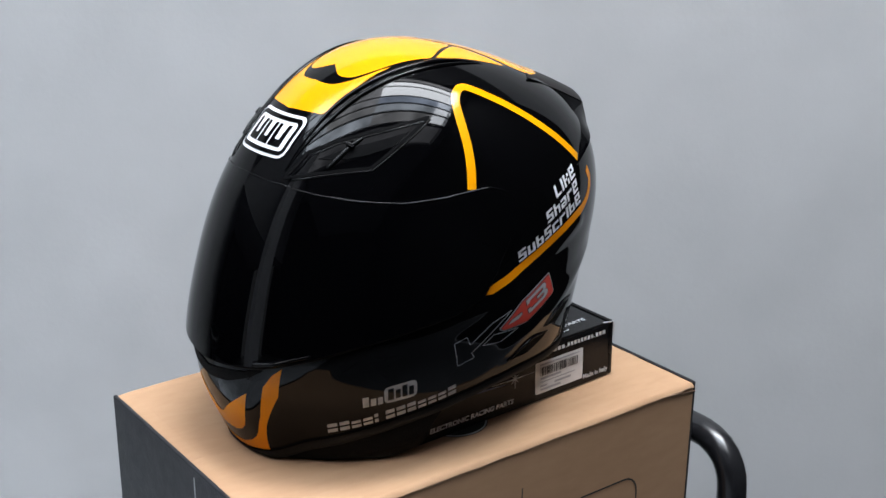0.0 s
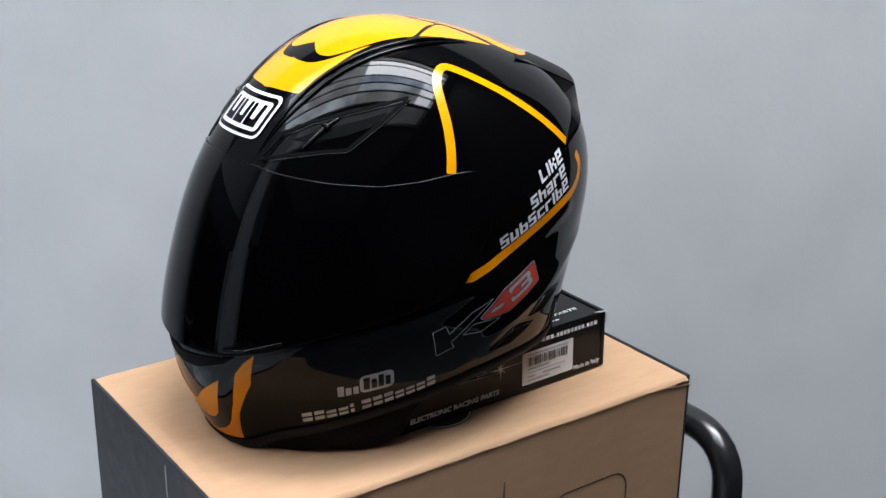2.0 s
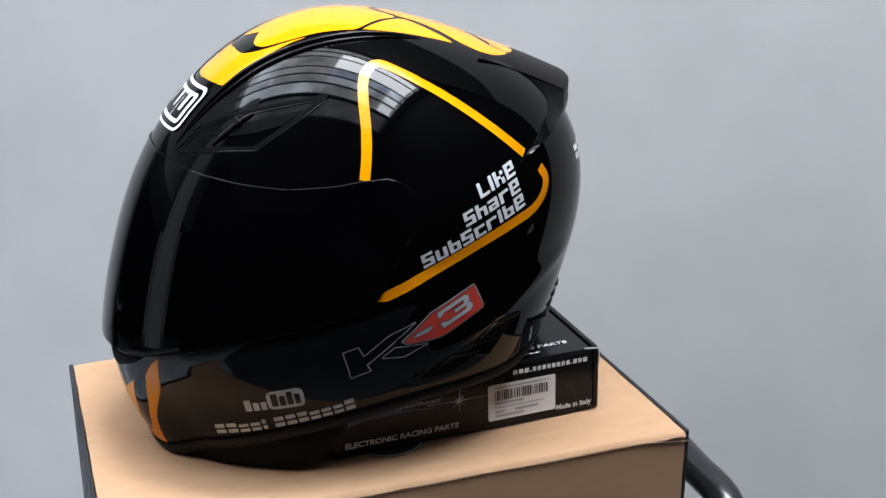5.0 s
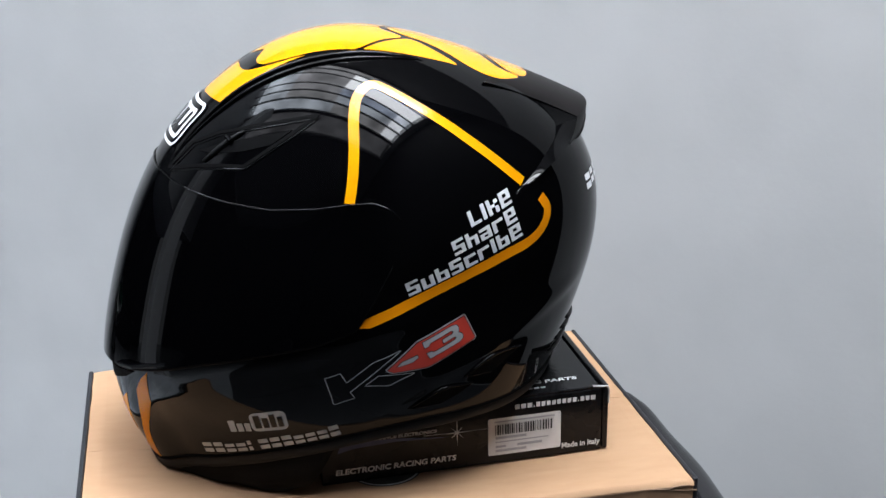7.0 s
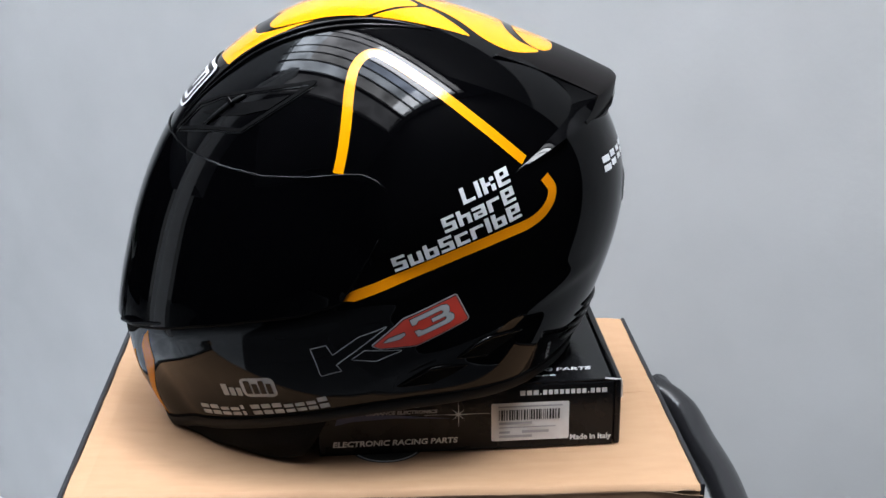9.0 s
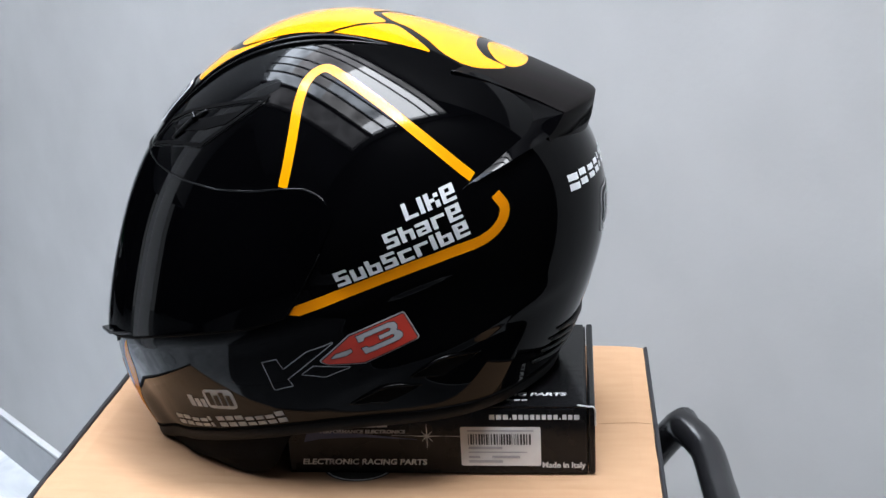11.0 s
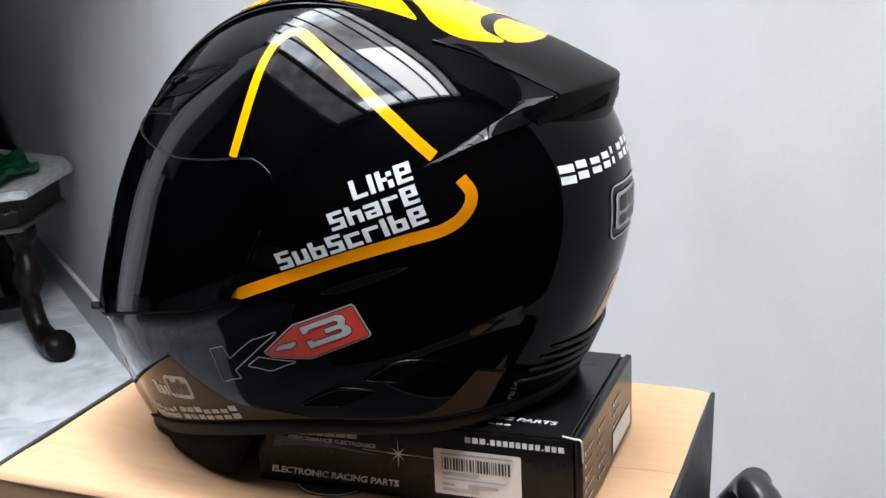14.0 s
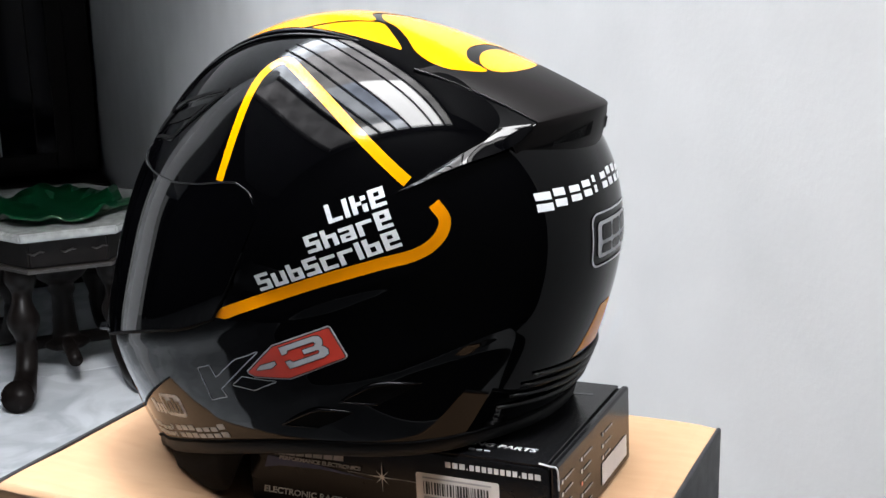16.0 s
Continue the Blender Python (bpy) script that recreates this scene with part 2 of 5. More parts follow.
def smooth_line(points, step):
    """Catmull-Rom through the points, resampled at about the given step."""
    p = [np.array(q, float) for q in points]
    p = [2 * p[0] - p[1]] + p + [2 * p[-1] - p[-2]]
    out = []
    for a, b, c, d in zip(p, p[1:], p[2:], p[3:]):
        n = max(1, int(np.ceil(np.linalg.norm(c - b) / step)))
        for k in range(n):
            t = k / n
            out.append(0.5 * (2 * b + (c - a) * t + (2 * a - 5 * b + 4 * c - d) * t * t + (3 * b - a - 3 * c + d) * t ** 3))
    return np.array(out + [p[-2]])


def lathe_bm(profile, sides=20, centre=(0, 0, 0)):
    bm, rings = bmesh.new(), []
    for r, z in profile:
        rings.append([bm.verts.new((centre[0] + r * math.cos(2 * math.pi * k / sides), centre[1] + r * math.sin(2 * math.pi * k / sides), centre[2] + z)) for k in range(sides)])
    for a, b in zip(rings, rings[1:]):
        for k in range(sides):
            bm.faces.new((a[k], a[(k + 1) % sides], b[(k + 1) % sides], b[k]))
    bm.faces.new(rings[0][::-1])
    bm.faces.new(rings[-1])
    bmesh.ops.recalc_face_normals(bm, faces=bm.faces[:])
    return bm


def prism_bm(outline, z0, z1, bevel=0.0):
    """An upright prism over a plan outline."""
    bm = bmesh.new()
    f = bm.faces.new([bm.verts.new((x, y, z0)) for x, y in outline])
    top = bmesh.ops.extrude_face_region(bm, geom=[f])["geom"]
    bmesh.ops.translate(bm, verts=[v for v in top if isinstance(v, bmesh.types.BMVert)], vec=(0, 0, z1 - z0))
    bmesh.ops.recalc_face_normals(bm, faces=bm.faces[:])
    if bevel:
        bmesh.ops.bevel(bm, geom=bm.edges[:], offset=bevel, segments=2, affect="EDGES")
    return bm


def fill_bm(loops, longest=0.004):
    """A flat sheet in the x-y plane inside the loops (inner loops are holes), cut into small triangles."""
    cu = bpy.data.curves.new("outline", "CURVE")
    cu.dimensions, cu.fill_mode = "2D", "BOTH"
    for loop in loops:
        s = cu.splines.new("POLY")
        s.points.add(len(loop) - 1)
        for q, (x, y) in zip(s.points, loop):
            q.co = (x, y, 0, 1)
        s.use_cyclic_u = True
    return sheet_of(cu, longest)


def sheet_of(cu, longest):
    ob = bpy.data.objects.new("outline", cu)
    scene.collection.objects.link(ob)
    me = bpy.data.meshes.new_from_object(ob.evaluated_get(bpy.context.evaluated_depsgraph_get()))
    bm = bmesh.new()
    bm.from_mesh(me)
    bpy.data.objects.remove(ob)
    bpy.data.curves.remove(cu)
    bpy.data.meshes.remove(me)
    bmesh.ops.remove_doubles(bm, verts=bm.verts[:], dist=1e-6)
    bmesh.ops.triangulate(bm, faces=bm.faces[:])
    for _ in range(7):
        es = [e for e in bm.edges if e.calc_length() > longest]
        if not es:
            break
        bmesh.ops.subdivide_edges(bm, edges=es, cuts=1)
        bmesh.ops.triangulate(bm, faces=bm.faces[:])
    return bm


def words_bm(text, height, longest=0.02, stretch=1.0, bold=0.0):
    """Flat lettering in the x-y plane, from the origin to the right."""
    cu = bpy.data.curves.new("words", "FONT")
    cu.body, cu.size, cu.offset, cu.resolution_u = text, height * 1.37, bold, 3
    bm = sheet_of(cu, longest)
    bmesh.ops.scale(bm, vec=(stretch, 1, 1), verts=bm.verts[:])
    return bm


def lay(bm, where):
    """Carries a flat sheet's points to where(x, y)."""
    for v in bm.verts:
        v.co = where(v.co.x, v.co.y)
    return bm


def lay_all(bm, where):
    """The same for a way of laying that takes all points at once."""
    if len(bm.verts):
        q = where(np.array([v.co.x for v in bm.verts]), np.array([v.co.y for v in bm.verts]))
        for v, p in zip(bm.verts, q):
            v.co = p
    return bm


def join_bm(parts):
    out = bmesh.new()
    for b in parts:
        me = bpy.data.meshes.new("piece")
        b.to_mesh(me)
        b.free()
        out.from_mesh(me)
        bpy.data.meshes.remove(me)
    return out


def round_loop(x0, x1, y0, y1, r, n=5):
    out = []
    for cx, cy, a in ((x1 - r, y1 - r, 0), (x0 + r, y1 - r, 90), (x0 + r, y0 + r, 180), (x1 - r, y0 + r, 270)):
        out += [(cx + r * math.cos(radians(a + 90 * k / n)), cy + r * math.sin(radians(a + 90 * k / n))) for k in range(n + 1)]
    return out


# ---------------------------------------------------------------- the room
U, NRM = Vector((-0.748, 0.663, 0)), Vector((-0.663, -0.748, 0))   # along the wall, and out from it
ROOM = Matrix(((U.x, NRM.x, 0, 0), (U.y, NRM.y, 0, 0), (0, 0, 1, 0), (0, 0, 0, 1)))
WALL_N, CEIL_Z, LOW_Z = -0.34, 2.80, 1.40
WALL_END = -0.30
U0, U1, N1 = -0.80, 4.25, 4.9


def room(u, n, z):
    return ROOM @ Vector((u, n, z))


def room_box(u0, u1, n0, n1, z0, z1, bevel=0.0):
    return box_bm(u0, u1, n0, n1, z0, z1, bevel, ROOM)


floor = tagged(part("floor", room_box(U0 - 0.2, U1 + 0.2, WALL_N - 0.2, N1 + 0.2, -0.14, -0.006), M_GROUT), "pale polished marble tile floor with thin grey joints", "floor", kind="structure")
# Wall cut short out of view; near-black panels keep the shell's reflections dark.
tagged(part("wall_end_blackout", room_box(U0 - 0.2, WALL_END - 0.002, WALL_N - 0.95, WALL_N - 0.8, -0.006, CEIL_Z), M_ROOM_SHADE), "unseen near-black panel past the wall end, added to keep reflections dark", "wall", kind="structure")
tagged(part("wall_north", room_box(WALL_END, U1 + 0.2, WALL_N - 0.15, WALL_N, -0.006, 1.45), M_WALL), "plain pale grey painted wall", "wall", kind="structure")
# Above view height the wall is coloured near-black to darken the helmet's reflections.
tagged(part("wall_top_blackout", room_box(WALL_END, U1 + 0.2, WALL_N - 0.15, WALL_N, 1.452, CEIL_Z), M_ROOM_SHADE), "unseen upper wall, coloured near-black to darken reflections", "wall", kind="structure")
tagged(part("wall_east", room_box(U0 - 0.2, U0, WALL_N - 0.8, N1, -0.006, CEIL_Z), M_ROOM_SHADE), "unseen wall coloured near-black to stand in for the unlit far side", "wall", kind="structure")
tagged(part("wall_south", room_box(U0 - 0.2, U1 + 0.2, N1, N1 + 0.2, -0.006, 4.70), M_ROOM_SHADE), "unseen wall coloured near-black to stand in for the unlit room behind", "wall", kind="structure")
HIGH_Z = 4.70
DOOR_N0, DOOR_N1, DOOR_H = 2.25, 4.25, 4.45
tagged(part("wall_west", join_bm([room_box(U1, U1 + 0.2, WALL_N, DOOR_N0, -0.006, HIGH_Z), room_box(U1, U1 + 0.2, DOOR_N1, N1, -0.006, HIGH_Z), room_box(U1, U1 + 0.2, DOOR_N0, DOOR_N1, DOOR_H, HIGH_Z)]), M_ROOM_SHADE), "unseen wall coloured near-black for shade, with an added doorway", "wall", kind="structure")
# Unseen glowing sheet, added as fill for the table corner.
tagged(part("backdrop", room_box(U1 + 0.35, U1 + 0.36, DOOR_N0 - 0.3, DOOR_N1 + 0.3, 0.0, DOOR_H + 0.2), glow("doorway_fill_glow", (0.86, 0.93, 1.0), DOOR_GLOW)), "unseen glowing sheet behind the added doorway, as fill light", "sky", kind="structure")
board = tagged(part("baseboard", room_box(WALL_END, U1 - 0.3, WALL_N, WALL_N + 0.012, -0.002, 0.085, 0.003), M_SKIRT), "grey tile skirting along the wall foot", "skirting", kind="structure")
# Thin strip, paler than the skirting, along its top.
part("cap", room_box(WALL_END, U1 - 0.3, WALL_N, WALL_N + 0.013, 0.087, 0.092, 0.0015), M_CEIL, board, "thin pale strip along the top of the skirting")

# roof light beside the wall: an opening with bars and panes of different dirt
SKY_U0, SKY_U1, SKY_N0, SKY_N1 = -0.68, 1.80, -0.335, 1.62
BARS = [-0.33, -0.20, -0.05, 0.24, 0.44, 0.66, 0.98, 1.62]
tagged(part("ceiling", join_bm([
    room_box(U0 - 0.2, SKY_U0, WALL_N - 0.95, N1 + 0.2, CEIL_Z, CEIL_Z + 0.12), room_box(SKY_U1, U1 + 0.2, WALL_N, 2.0, CEIL_Z, CEIL_Z + 0.12), room_box(SKY_U1, U1 + 0.2, 2.0, N1 + 0.2, HIGH_Z, HIGH_Z + 0.12),
    room_box(SKY_U0, SKY_U1, WALL_N - 0.95, SKY_N0 - 0.002, CEIL_Z, CEIL_Z + 0.12), room_box(SKY_U0, SKY_U1, SKY_N1, N1 + 0.2, CEIL_Z, CEIL_Z + 0.12)]), M_CEIL), "plain ceiling with a roof light", "ceiling", kind="structure")
# Unseen block hung low to cut the roof light off the far wall.
tagged(part("soffit", room_box(SKY_U1, U1, WALL_N, 2.0, LOW_Z, CEIL_Z - 0.002), M_SHADE_SOFFIT), "unseen low soffit, added to shade the cabinet end", "soffit", kind="structure")
# Unseen walls added to close the raised end by the doorway.
tagged(part("wall_upper", join_bm([room_box(SKY_U1 - 0.1, SKY_U1, 2.002, N1, CEIL_Z + 0.122, HIGH_Z), room_box(SKY_U1, U1, 1.90, 2.0, CEIL_Z + 0.122, HIGH_Z)]), M_ROOM_SHADE), "unseen near-black upper wall, added to close the raised end", "wall", kind="structure")
# Unseen pale reflector, added for the tall strip in the visor.
tagged(part("pillar", room_box(1.28, 1.447, 0.85, 1.08, -0.002, CEIL_Z - 0.052, 0.006), M_PILLAR), "unseen pale floor-to-ceiling pillar, added for the strip reflected in the visor", "pillar", kind="structure")
window = thing("window_1", *room(0.4, 0.6, CEIL_Z), "barred roof light with dusty and clear panes", "roof light", kind="structure")
for n in BARS:
    w = 0.03 if n not in (0.98,) else 0.07
    part("bar", room_box(SKY_U0, SKY_U1, n - w / 2, n + w / 2, CEIL_Z - 0.05, CEIL_Z + 0.03, 0.004), M_BEAM, window)
CLEAR, MILKY, PALE, BLUE, HAZE, DUST, GREY, DIRT = (pane(*q) for q in (
    ("clear_pane", (0.97, 0.99, 1.0), 0.0), ("milky_pane", (0.80, 0.82, 0.84), 0.25), ("pale_pane", (0.56, 0.60, 0.66), 0.5), ("blue_pane", (0.235, 0.27, 0.33), 0.5),
    ("hazy_pane", (0.29, 0.315, 0.34), 0.5), ("dusty_pane", (0.17, 0.17, 0.17), 0.5), ("grey_pane", (0.17, 0.17, 0.173), 0.5), ("dirty_pane", (0.05, 0.05, 0.052), 0.5)))
TIPS = (DUST, CLEAR, CLEAR, PALE, MILKY, MILKY, DIRT)
NEAR = (DUST, CLEAR, CLEAR, BLUE, HAZE, DUST, DIRT)
FAR = (GREY, GREY, GREY, GREY, DUST, HAZE, DIRT)
ENDS = (DUST, HAZE, HAZE, HAZE, HAZE, HAZE, DIRT)
for (n0, n1), *kinds in zip(zip(BARS, BARS[1:]), TIPS, NEAR, FAR, ENDS):
    for u0, u1, mat in zip((SKY_U0, -0.44, 0.45, 1.26), (-0.44, 0.45, 1.26, SKY_U1), kinds):
        bm = bmesh.new()
        bm.faces.new([bm.verts.new(room(u, n, CEIL_Z + 0.08)) for u, n in ((u0, n0), (u1, n0), (u1, n1), (u0, n1))])
        part("pane", bm, mat, window)
bm = bmesh.new()
bm.faces.new([bm.verts.new(room(u, n, CEIL_Z + 0.18)) for u, n in ((SKY_U0 - 0.05, SKY_N0 - 0.03), (SKY_U0 - 0.05, SKY_N1 + 0.05), (SKY_U1 + 0.05, SKY_N1 + 0.05), (SKY_U1 + 0.05, SKY_N0 - 0.03))])
tagged(part("backdrop", bm, glow("sky_glow", (0.925, 0.945, 1.0), SKY_GLOW)), "bright overcast sky above the roof light", "sky", kind="structure")


# ---------------------------------------------------------------- dark display cabinet against the end of the wall
def display_cabinet():
    t = thing("display_cabinet", *room(4.05, 0.5, 0), "dark wooden display cabinet with glazed doors", "cabinet")
    part("base", room_box(3.74, 4.22, WALL_N + 0.015, 1.35, 0.001, 0.34, 0.012), M_WOOD, t)
    part("body", room_box(3.98, 4.22, WALL_N + 0.015, 1.35, 0.342, 2.20, 0.006), M_WOOD, t)
    for k in range(3):
        n0 = -0.24 + 0.53 * k
        d = part("door", join_bm([room_box(3.953, 3.976, n0, n0 + 0.06, 0.36, 2.12, 0.004), room_box(3.953, 3.976, n0 + 0.45, n0 + 0.51, 0.36, 2.12, 0.004),
                                  room_box(3.953, 3.976, n0 + 0.062, n0 + 0.448, 0.36, 0.42, 0.004), room_box(3.953, 3.976, n0 + 0.062, n0 + 0.448, 2.06, 2.12, 0.004)]), M_WOOD, t)
        part("pane", room_box(3.960, 3.966, n0 + 0.06, n0 + 0.45, 0.42, 2.06), M_GLASS, d)
        for g in (0.12, 0.24, 0.36):
            part("bead", room_box(3.955, 3.959, n0 + g, n0 + g + 0.006, 0.42, 2.06), M_GREYLINE if g == 0.24 else M_WOOD, d)
    return t


display_cabinet()


# ---------------------------------------------------------------- octagonal side table with a green dish
def octagon(u0, u1, n0, n1, cut_u, cut_n):
    return [room(u, n, 0).to_2d() for u, n in ((u0, n0 + cut_n), (u0, n1 - cut_n), (u0 + cut_u, n1), (u1 - cut_u, n1), (u1, n1 - cut_n), (u1, n0 + cut_n), (u1 - cut_u, n0), (u0 + cut_u, n0))]


def side_table():
    t = thing("side_table", *room(2.885, -0.05, 0), "dark carved rosewood side table with an eight-sided grey stone top", "table")
    part("tabletop", prism_bm(octagon(2.57, 3.20, -0.330, 0.23, 0.26, 0.165), 0.420, 0.442, 0.004), M_TABLETOP, t)
    part("apron", prism_bm(octagon(2.61, 3.16, -0.295, 0.195, 0.24, 0.15), 0.346, 0.418, 0.004), M_WOOD, t)
    part("lower_moulding", prism_bm(octagon(2.60, 3.17, -0.305, 0.205, 0.245, 0.155), 0.334, 0.345, 0.003), M_POLISHED_GLINT, t)
    for n in (-0.125, -0.05, 0.025):
        part("carving", tube_bm([room(2.6115, n - 0.020, 0.384), room(2.6075, n - 0.008, 0.387), room(2.6075, n + 0.008, 0.381), room(2.6115, n + 0.020, 0.385)], 0.0024, 8, [0.5, 1.0, 1.0, 0.5]), M_POLISHED_GLINT, t, smooth=True)
    for u, n, fu, fn in ((2.695, 0.065, -1, 0.35), (2.695, -0.165, -1, -0.35), (3.075, 0.065, 1, 0.35), (3.075, -0.165, 1, -0.35)):
        path = [(0, 0.336), (-0.010, 0.285), (0.004, 0.22), (0.0, 0.135), (0.022, 0.075), (0.060, 0.042), (0.098, 0.034), (0.118, 0.040)]
        pts = smooth_line([tuple(room(u + fu * a, n + fn * a, z)) for a, z in path], 0.008)
        k = len(pts)
        tp = [(1.15 + 0.30 * math.sin(i / k * 22)) if i / k < 0.5 else (0.95 + 0.55 * max(0.0, (i / k - 0.72) / 0.28)) for i in range(k)]
        part("leg", tube_bm(pts, 0.028, 14, tp), M_WOOD, t, smooth=True)
    c = room(2.885, -0.05, 0)
    part("turned_post", lathe_bm([(0.05, 0.334), (0.070, 0.310), (0.078, 0.280), (0.060, 0.252), (0.032, 0.232), (0.036, 0.216), (0.028, 0.200), (0.030, 0.140), (0.034, 0.100), (0.040, 0.086), (0.060, 0.078), (0.064, 0.066), (0.050, 0.056), (0.028, 0.046), (0.014, 0.036)], 18, (c.x, c.y, 0)), M_WOOD, t, smooth=True)
    part("stretcher", join_bm([tube_bm([room(2.69, -0.05, 0.075), room(3.08, -0.05, 0.075)], 0.018), tube_bm([room(2.885, -0.17, 0.075), room(2.885, 0.07, 0.075)], 0.018)]), M_WOOD, t, smooth=True)
    return t


side_table()


def green_dish():
    """A wide shallow dish with a frilled, uneven rim."""
    c = room(2.83, -0.05, 0.4425)
    bm, rings = bmesh.new(), []
    rnd = random.Random(4)
    ph = [rnd.uniform(0, 6.28) for _ in range(4)]
    prof = [(0.0, 0.004), (0.06, 0.004), (0.11, 0.008), (0.15, 0.016), (0.19, 0.027), (0.192, 0.023), (0.152, 0.010), (0.112, 0.002), (0.06, 0.0), (0.0, 0.0)]
    for r, z in prof:
        ring = []
        for k in range(72):
            a = 2 * math.pi * k / 72
            f = (r / 0.19) ** 2
            w = f * (0.007 * math.sin(5 * a + ph[0]) + 0.014 * (abs(math.sin(4.5 * a + ph[1])) - 0.5) + 0.004 * math.sin(17 * a + ph[3]) - 0.004)
            s = 1 + f * 0.06 * math.sin(7 * a + ph[2])
            p = Vector((r * s * math.cos(a) * 1.15, r * s * math.sin(a) * 0.95, max(0.0, z + w)))
            ring.append(bm.verts.new(c + ROOM.to_3x3() @ p))
        rings.append(ring)
    for a, b in zip(rings, rings[1:]):
        for k in range(72):
            bm.faces.new((a[k], a[(k + 1) % 72], b[(k + 1) % 72], b[k]))
    bmesh.ops.remove_doubles(bm, verts=bm.verts[:], dist=1e-5)
    bmesh.ops.recalc_face_normals(bm, faces=bm.faces[:])
    return tagged(part("dish", bm, M_GREEN, smooth=True), "wide shallow green glass dish with a frilled rim", "dish")


green_dish()


# ---------------------------------------------------------------- chair under the carton: only its black tubular frame shows
TOP, SEAT_Z = 0.80, 0.50


def tube_chair():
    t = thing("chair", -0.12, 0.12, 0, "chair with a black enamelled tubular steel frame", "chair")
    part("seat", box_bm(-0.38, 0.017, -0.12, 0.36, SEAT_Z - 0.05, SEAT_Z - 0.001, 0.015), M_SEAT, t)
    arm = smooth_line(ARM, 0.012)
    part("arm_tube", tube_bm(arm, 0.0115, 16), M_TUBE, t, smooth=True)
    for x, y in ((-0.36, -0.10), (-0.36, 0.34)):
        part("leg", tube_bm([(x, y, SEAT_Z - 0.03), (x, y, 0.25), (x, y, 0.0)], 0.0115), M_TUBE, t, smooth=True)
    part("rail", tube_bm([(-0.36, 0.34, SEAT_Z - 0.06), (-0.012, 0.250, SEAT_Z - 0.06)], 0.0115), M_TUBE, t, smooth=True)
    part("rail", tube_bm([(-0.36, -0.10, SEAT_Z - 0.06), (0.039, -0.0149, SEAT_Z - 0.06)], 0.0115), M_TUBE, t, smooth=True)
    return t


ARM = [(-0.012, 0.250, 0.0), (-0.012, 0.250, 0.46), (-0.0076, 0.246, 0.5733), (-0.0001, 0.2436, 0.6814), (0.026, 0.2265, 0.739), (0.0304, 0.2141, 0.7437), (0.042, 0.1956, 0.7391), (0.046, 0.1572, 0.7344), (0.0471, 0.1064, 0.7355), (0.0425, 0.0527, 0.7364), (0.0394, 0.0121, 0.7368), (0.0376, -0.0095, 0.7214), (0.0369, -0.0150, 0.6909), (0.0385, -0.0149, 0.612), (0.039, -0.0149, 0.3), (0.039, -0.0149, 0.0)]
tube_chair()


# ---------------------------------------------------------------- carton: kraft board with black printed ends
CX0, CX1, CY0, CY1 = -0.357, 0.0, 0.0, 0.230
BOARD = 0.004


def sag(x, y):
    """How far the lid gives way under the load."""
    a = float(np.interp(x, [CX0, -0.338, -0.30, -0.21, -0.126, -0.036, -0.015, 0.0], [0, 0.0018, 0.0052, 0.0070, 0.0050, 0.0020, 0.0006, 0]))
    k = min(1.0, max(0.0, min(y / 0.046, (CY1 - y) / 0.05)))
    return a * k * k * (3 - 2 * k)


def lid_z(x, y):
    return TOP - sag(x, y)



def on_plane(origin, right, up, lift):
    o, r, u = Vector(origin), Vector(right), Vector(up)
    n = r.cross(u)
    return lambda x, y: o + r * x + u * y + n * lift


def wavy_flap(x0, x1, y0, y1, z, thick, seed, fold=0.0):
    """A flap of board with gently uneven face and worn edges."""
    bm = bmesh.new()
    ys = ([y0 + fold * f for f in (0, 0.1, 0.25, 0.45, 0.7)] if fold else []) + list(np.linspace(y0 + fold, y1, 12))
    nx, ny = 36, len(ys) - 1
    grid = []
    for layer in (0, 1):
        rows_ = []
        for j in range(ny + 1):
            row = []
            for i in range(nx + 1):
                x, y = x0 + (x1 - x0) * i / nx, ys[j]
                edge = min(i, nx - i) / nx
                dz = 0.0006 * noise.noise((x * 22 + seed, y * 22, 0)) - (0.0009 if edge == 0 else 0)
                drop = sag(x, y)
                if fold and y < y0 + fold:
                    dz -= 0.8 * fold * (1 - (y - y0) / fold) ** 2 + 0.0005 * noise.noise((x * 40, 7.0, seed))
                dxy = 0.0006 * noise.noise((x * 60, y * 60, seed)) if i in (0, nx) else 0
                row.append(bm.verts.new((x + dxy, y, z - drop - thick * layer + dz * (1 - layer))))
            rows_.append(row)
        grid.append(rows_)
    a, b = grid
    for j in range(ny):
        for i in range(nx):
            bm.faces.new((a[j][i], a[j][i + 1], a[j + 1][i + 1], a[j + 1][i]))
            bm.faces.new((b[j][i], b[j + 1][i], b[j + 1][i + 1], b[j][i + 1]))
    for j in range(ny):
        for i in (0, nx):
            bm.faces.new((a[j][i], a[j + 1][i], b[j + 1][i], b[j][i]))
    for i in range(nx):
        for j in (0, ny):
            bm.faces.new((a[j][i], b[j][i], b[j][i + 1], a[j][i + 1]))
    bmesh.ops.recalc_face_normals(bm, faces=bm.faces[:])
    return bm


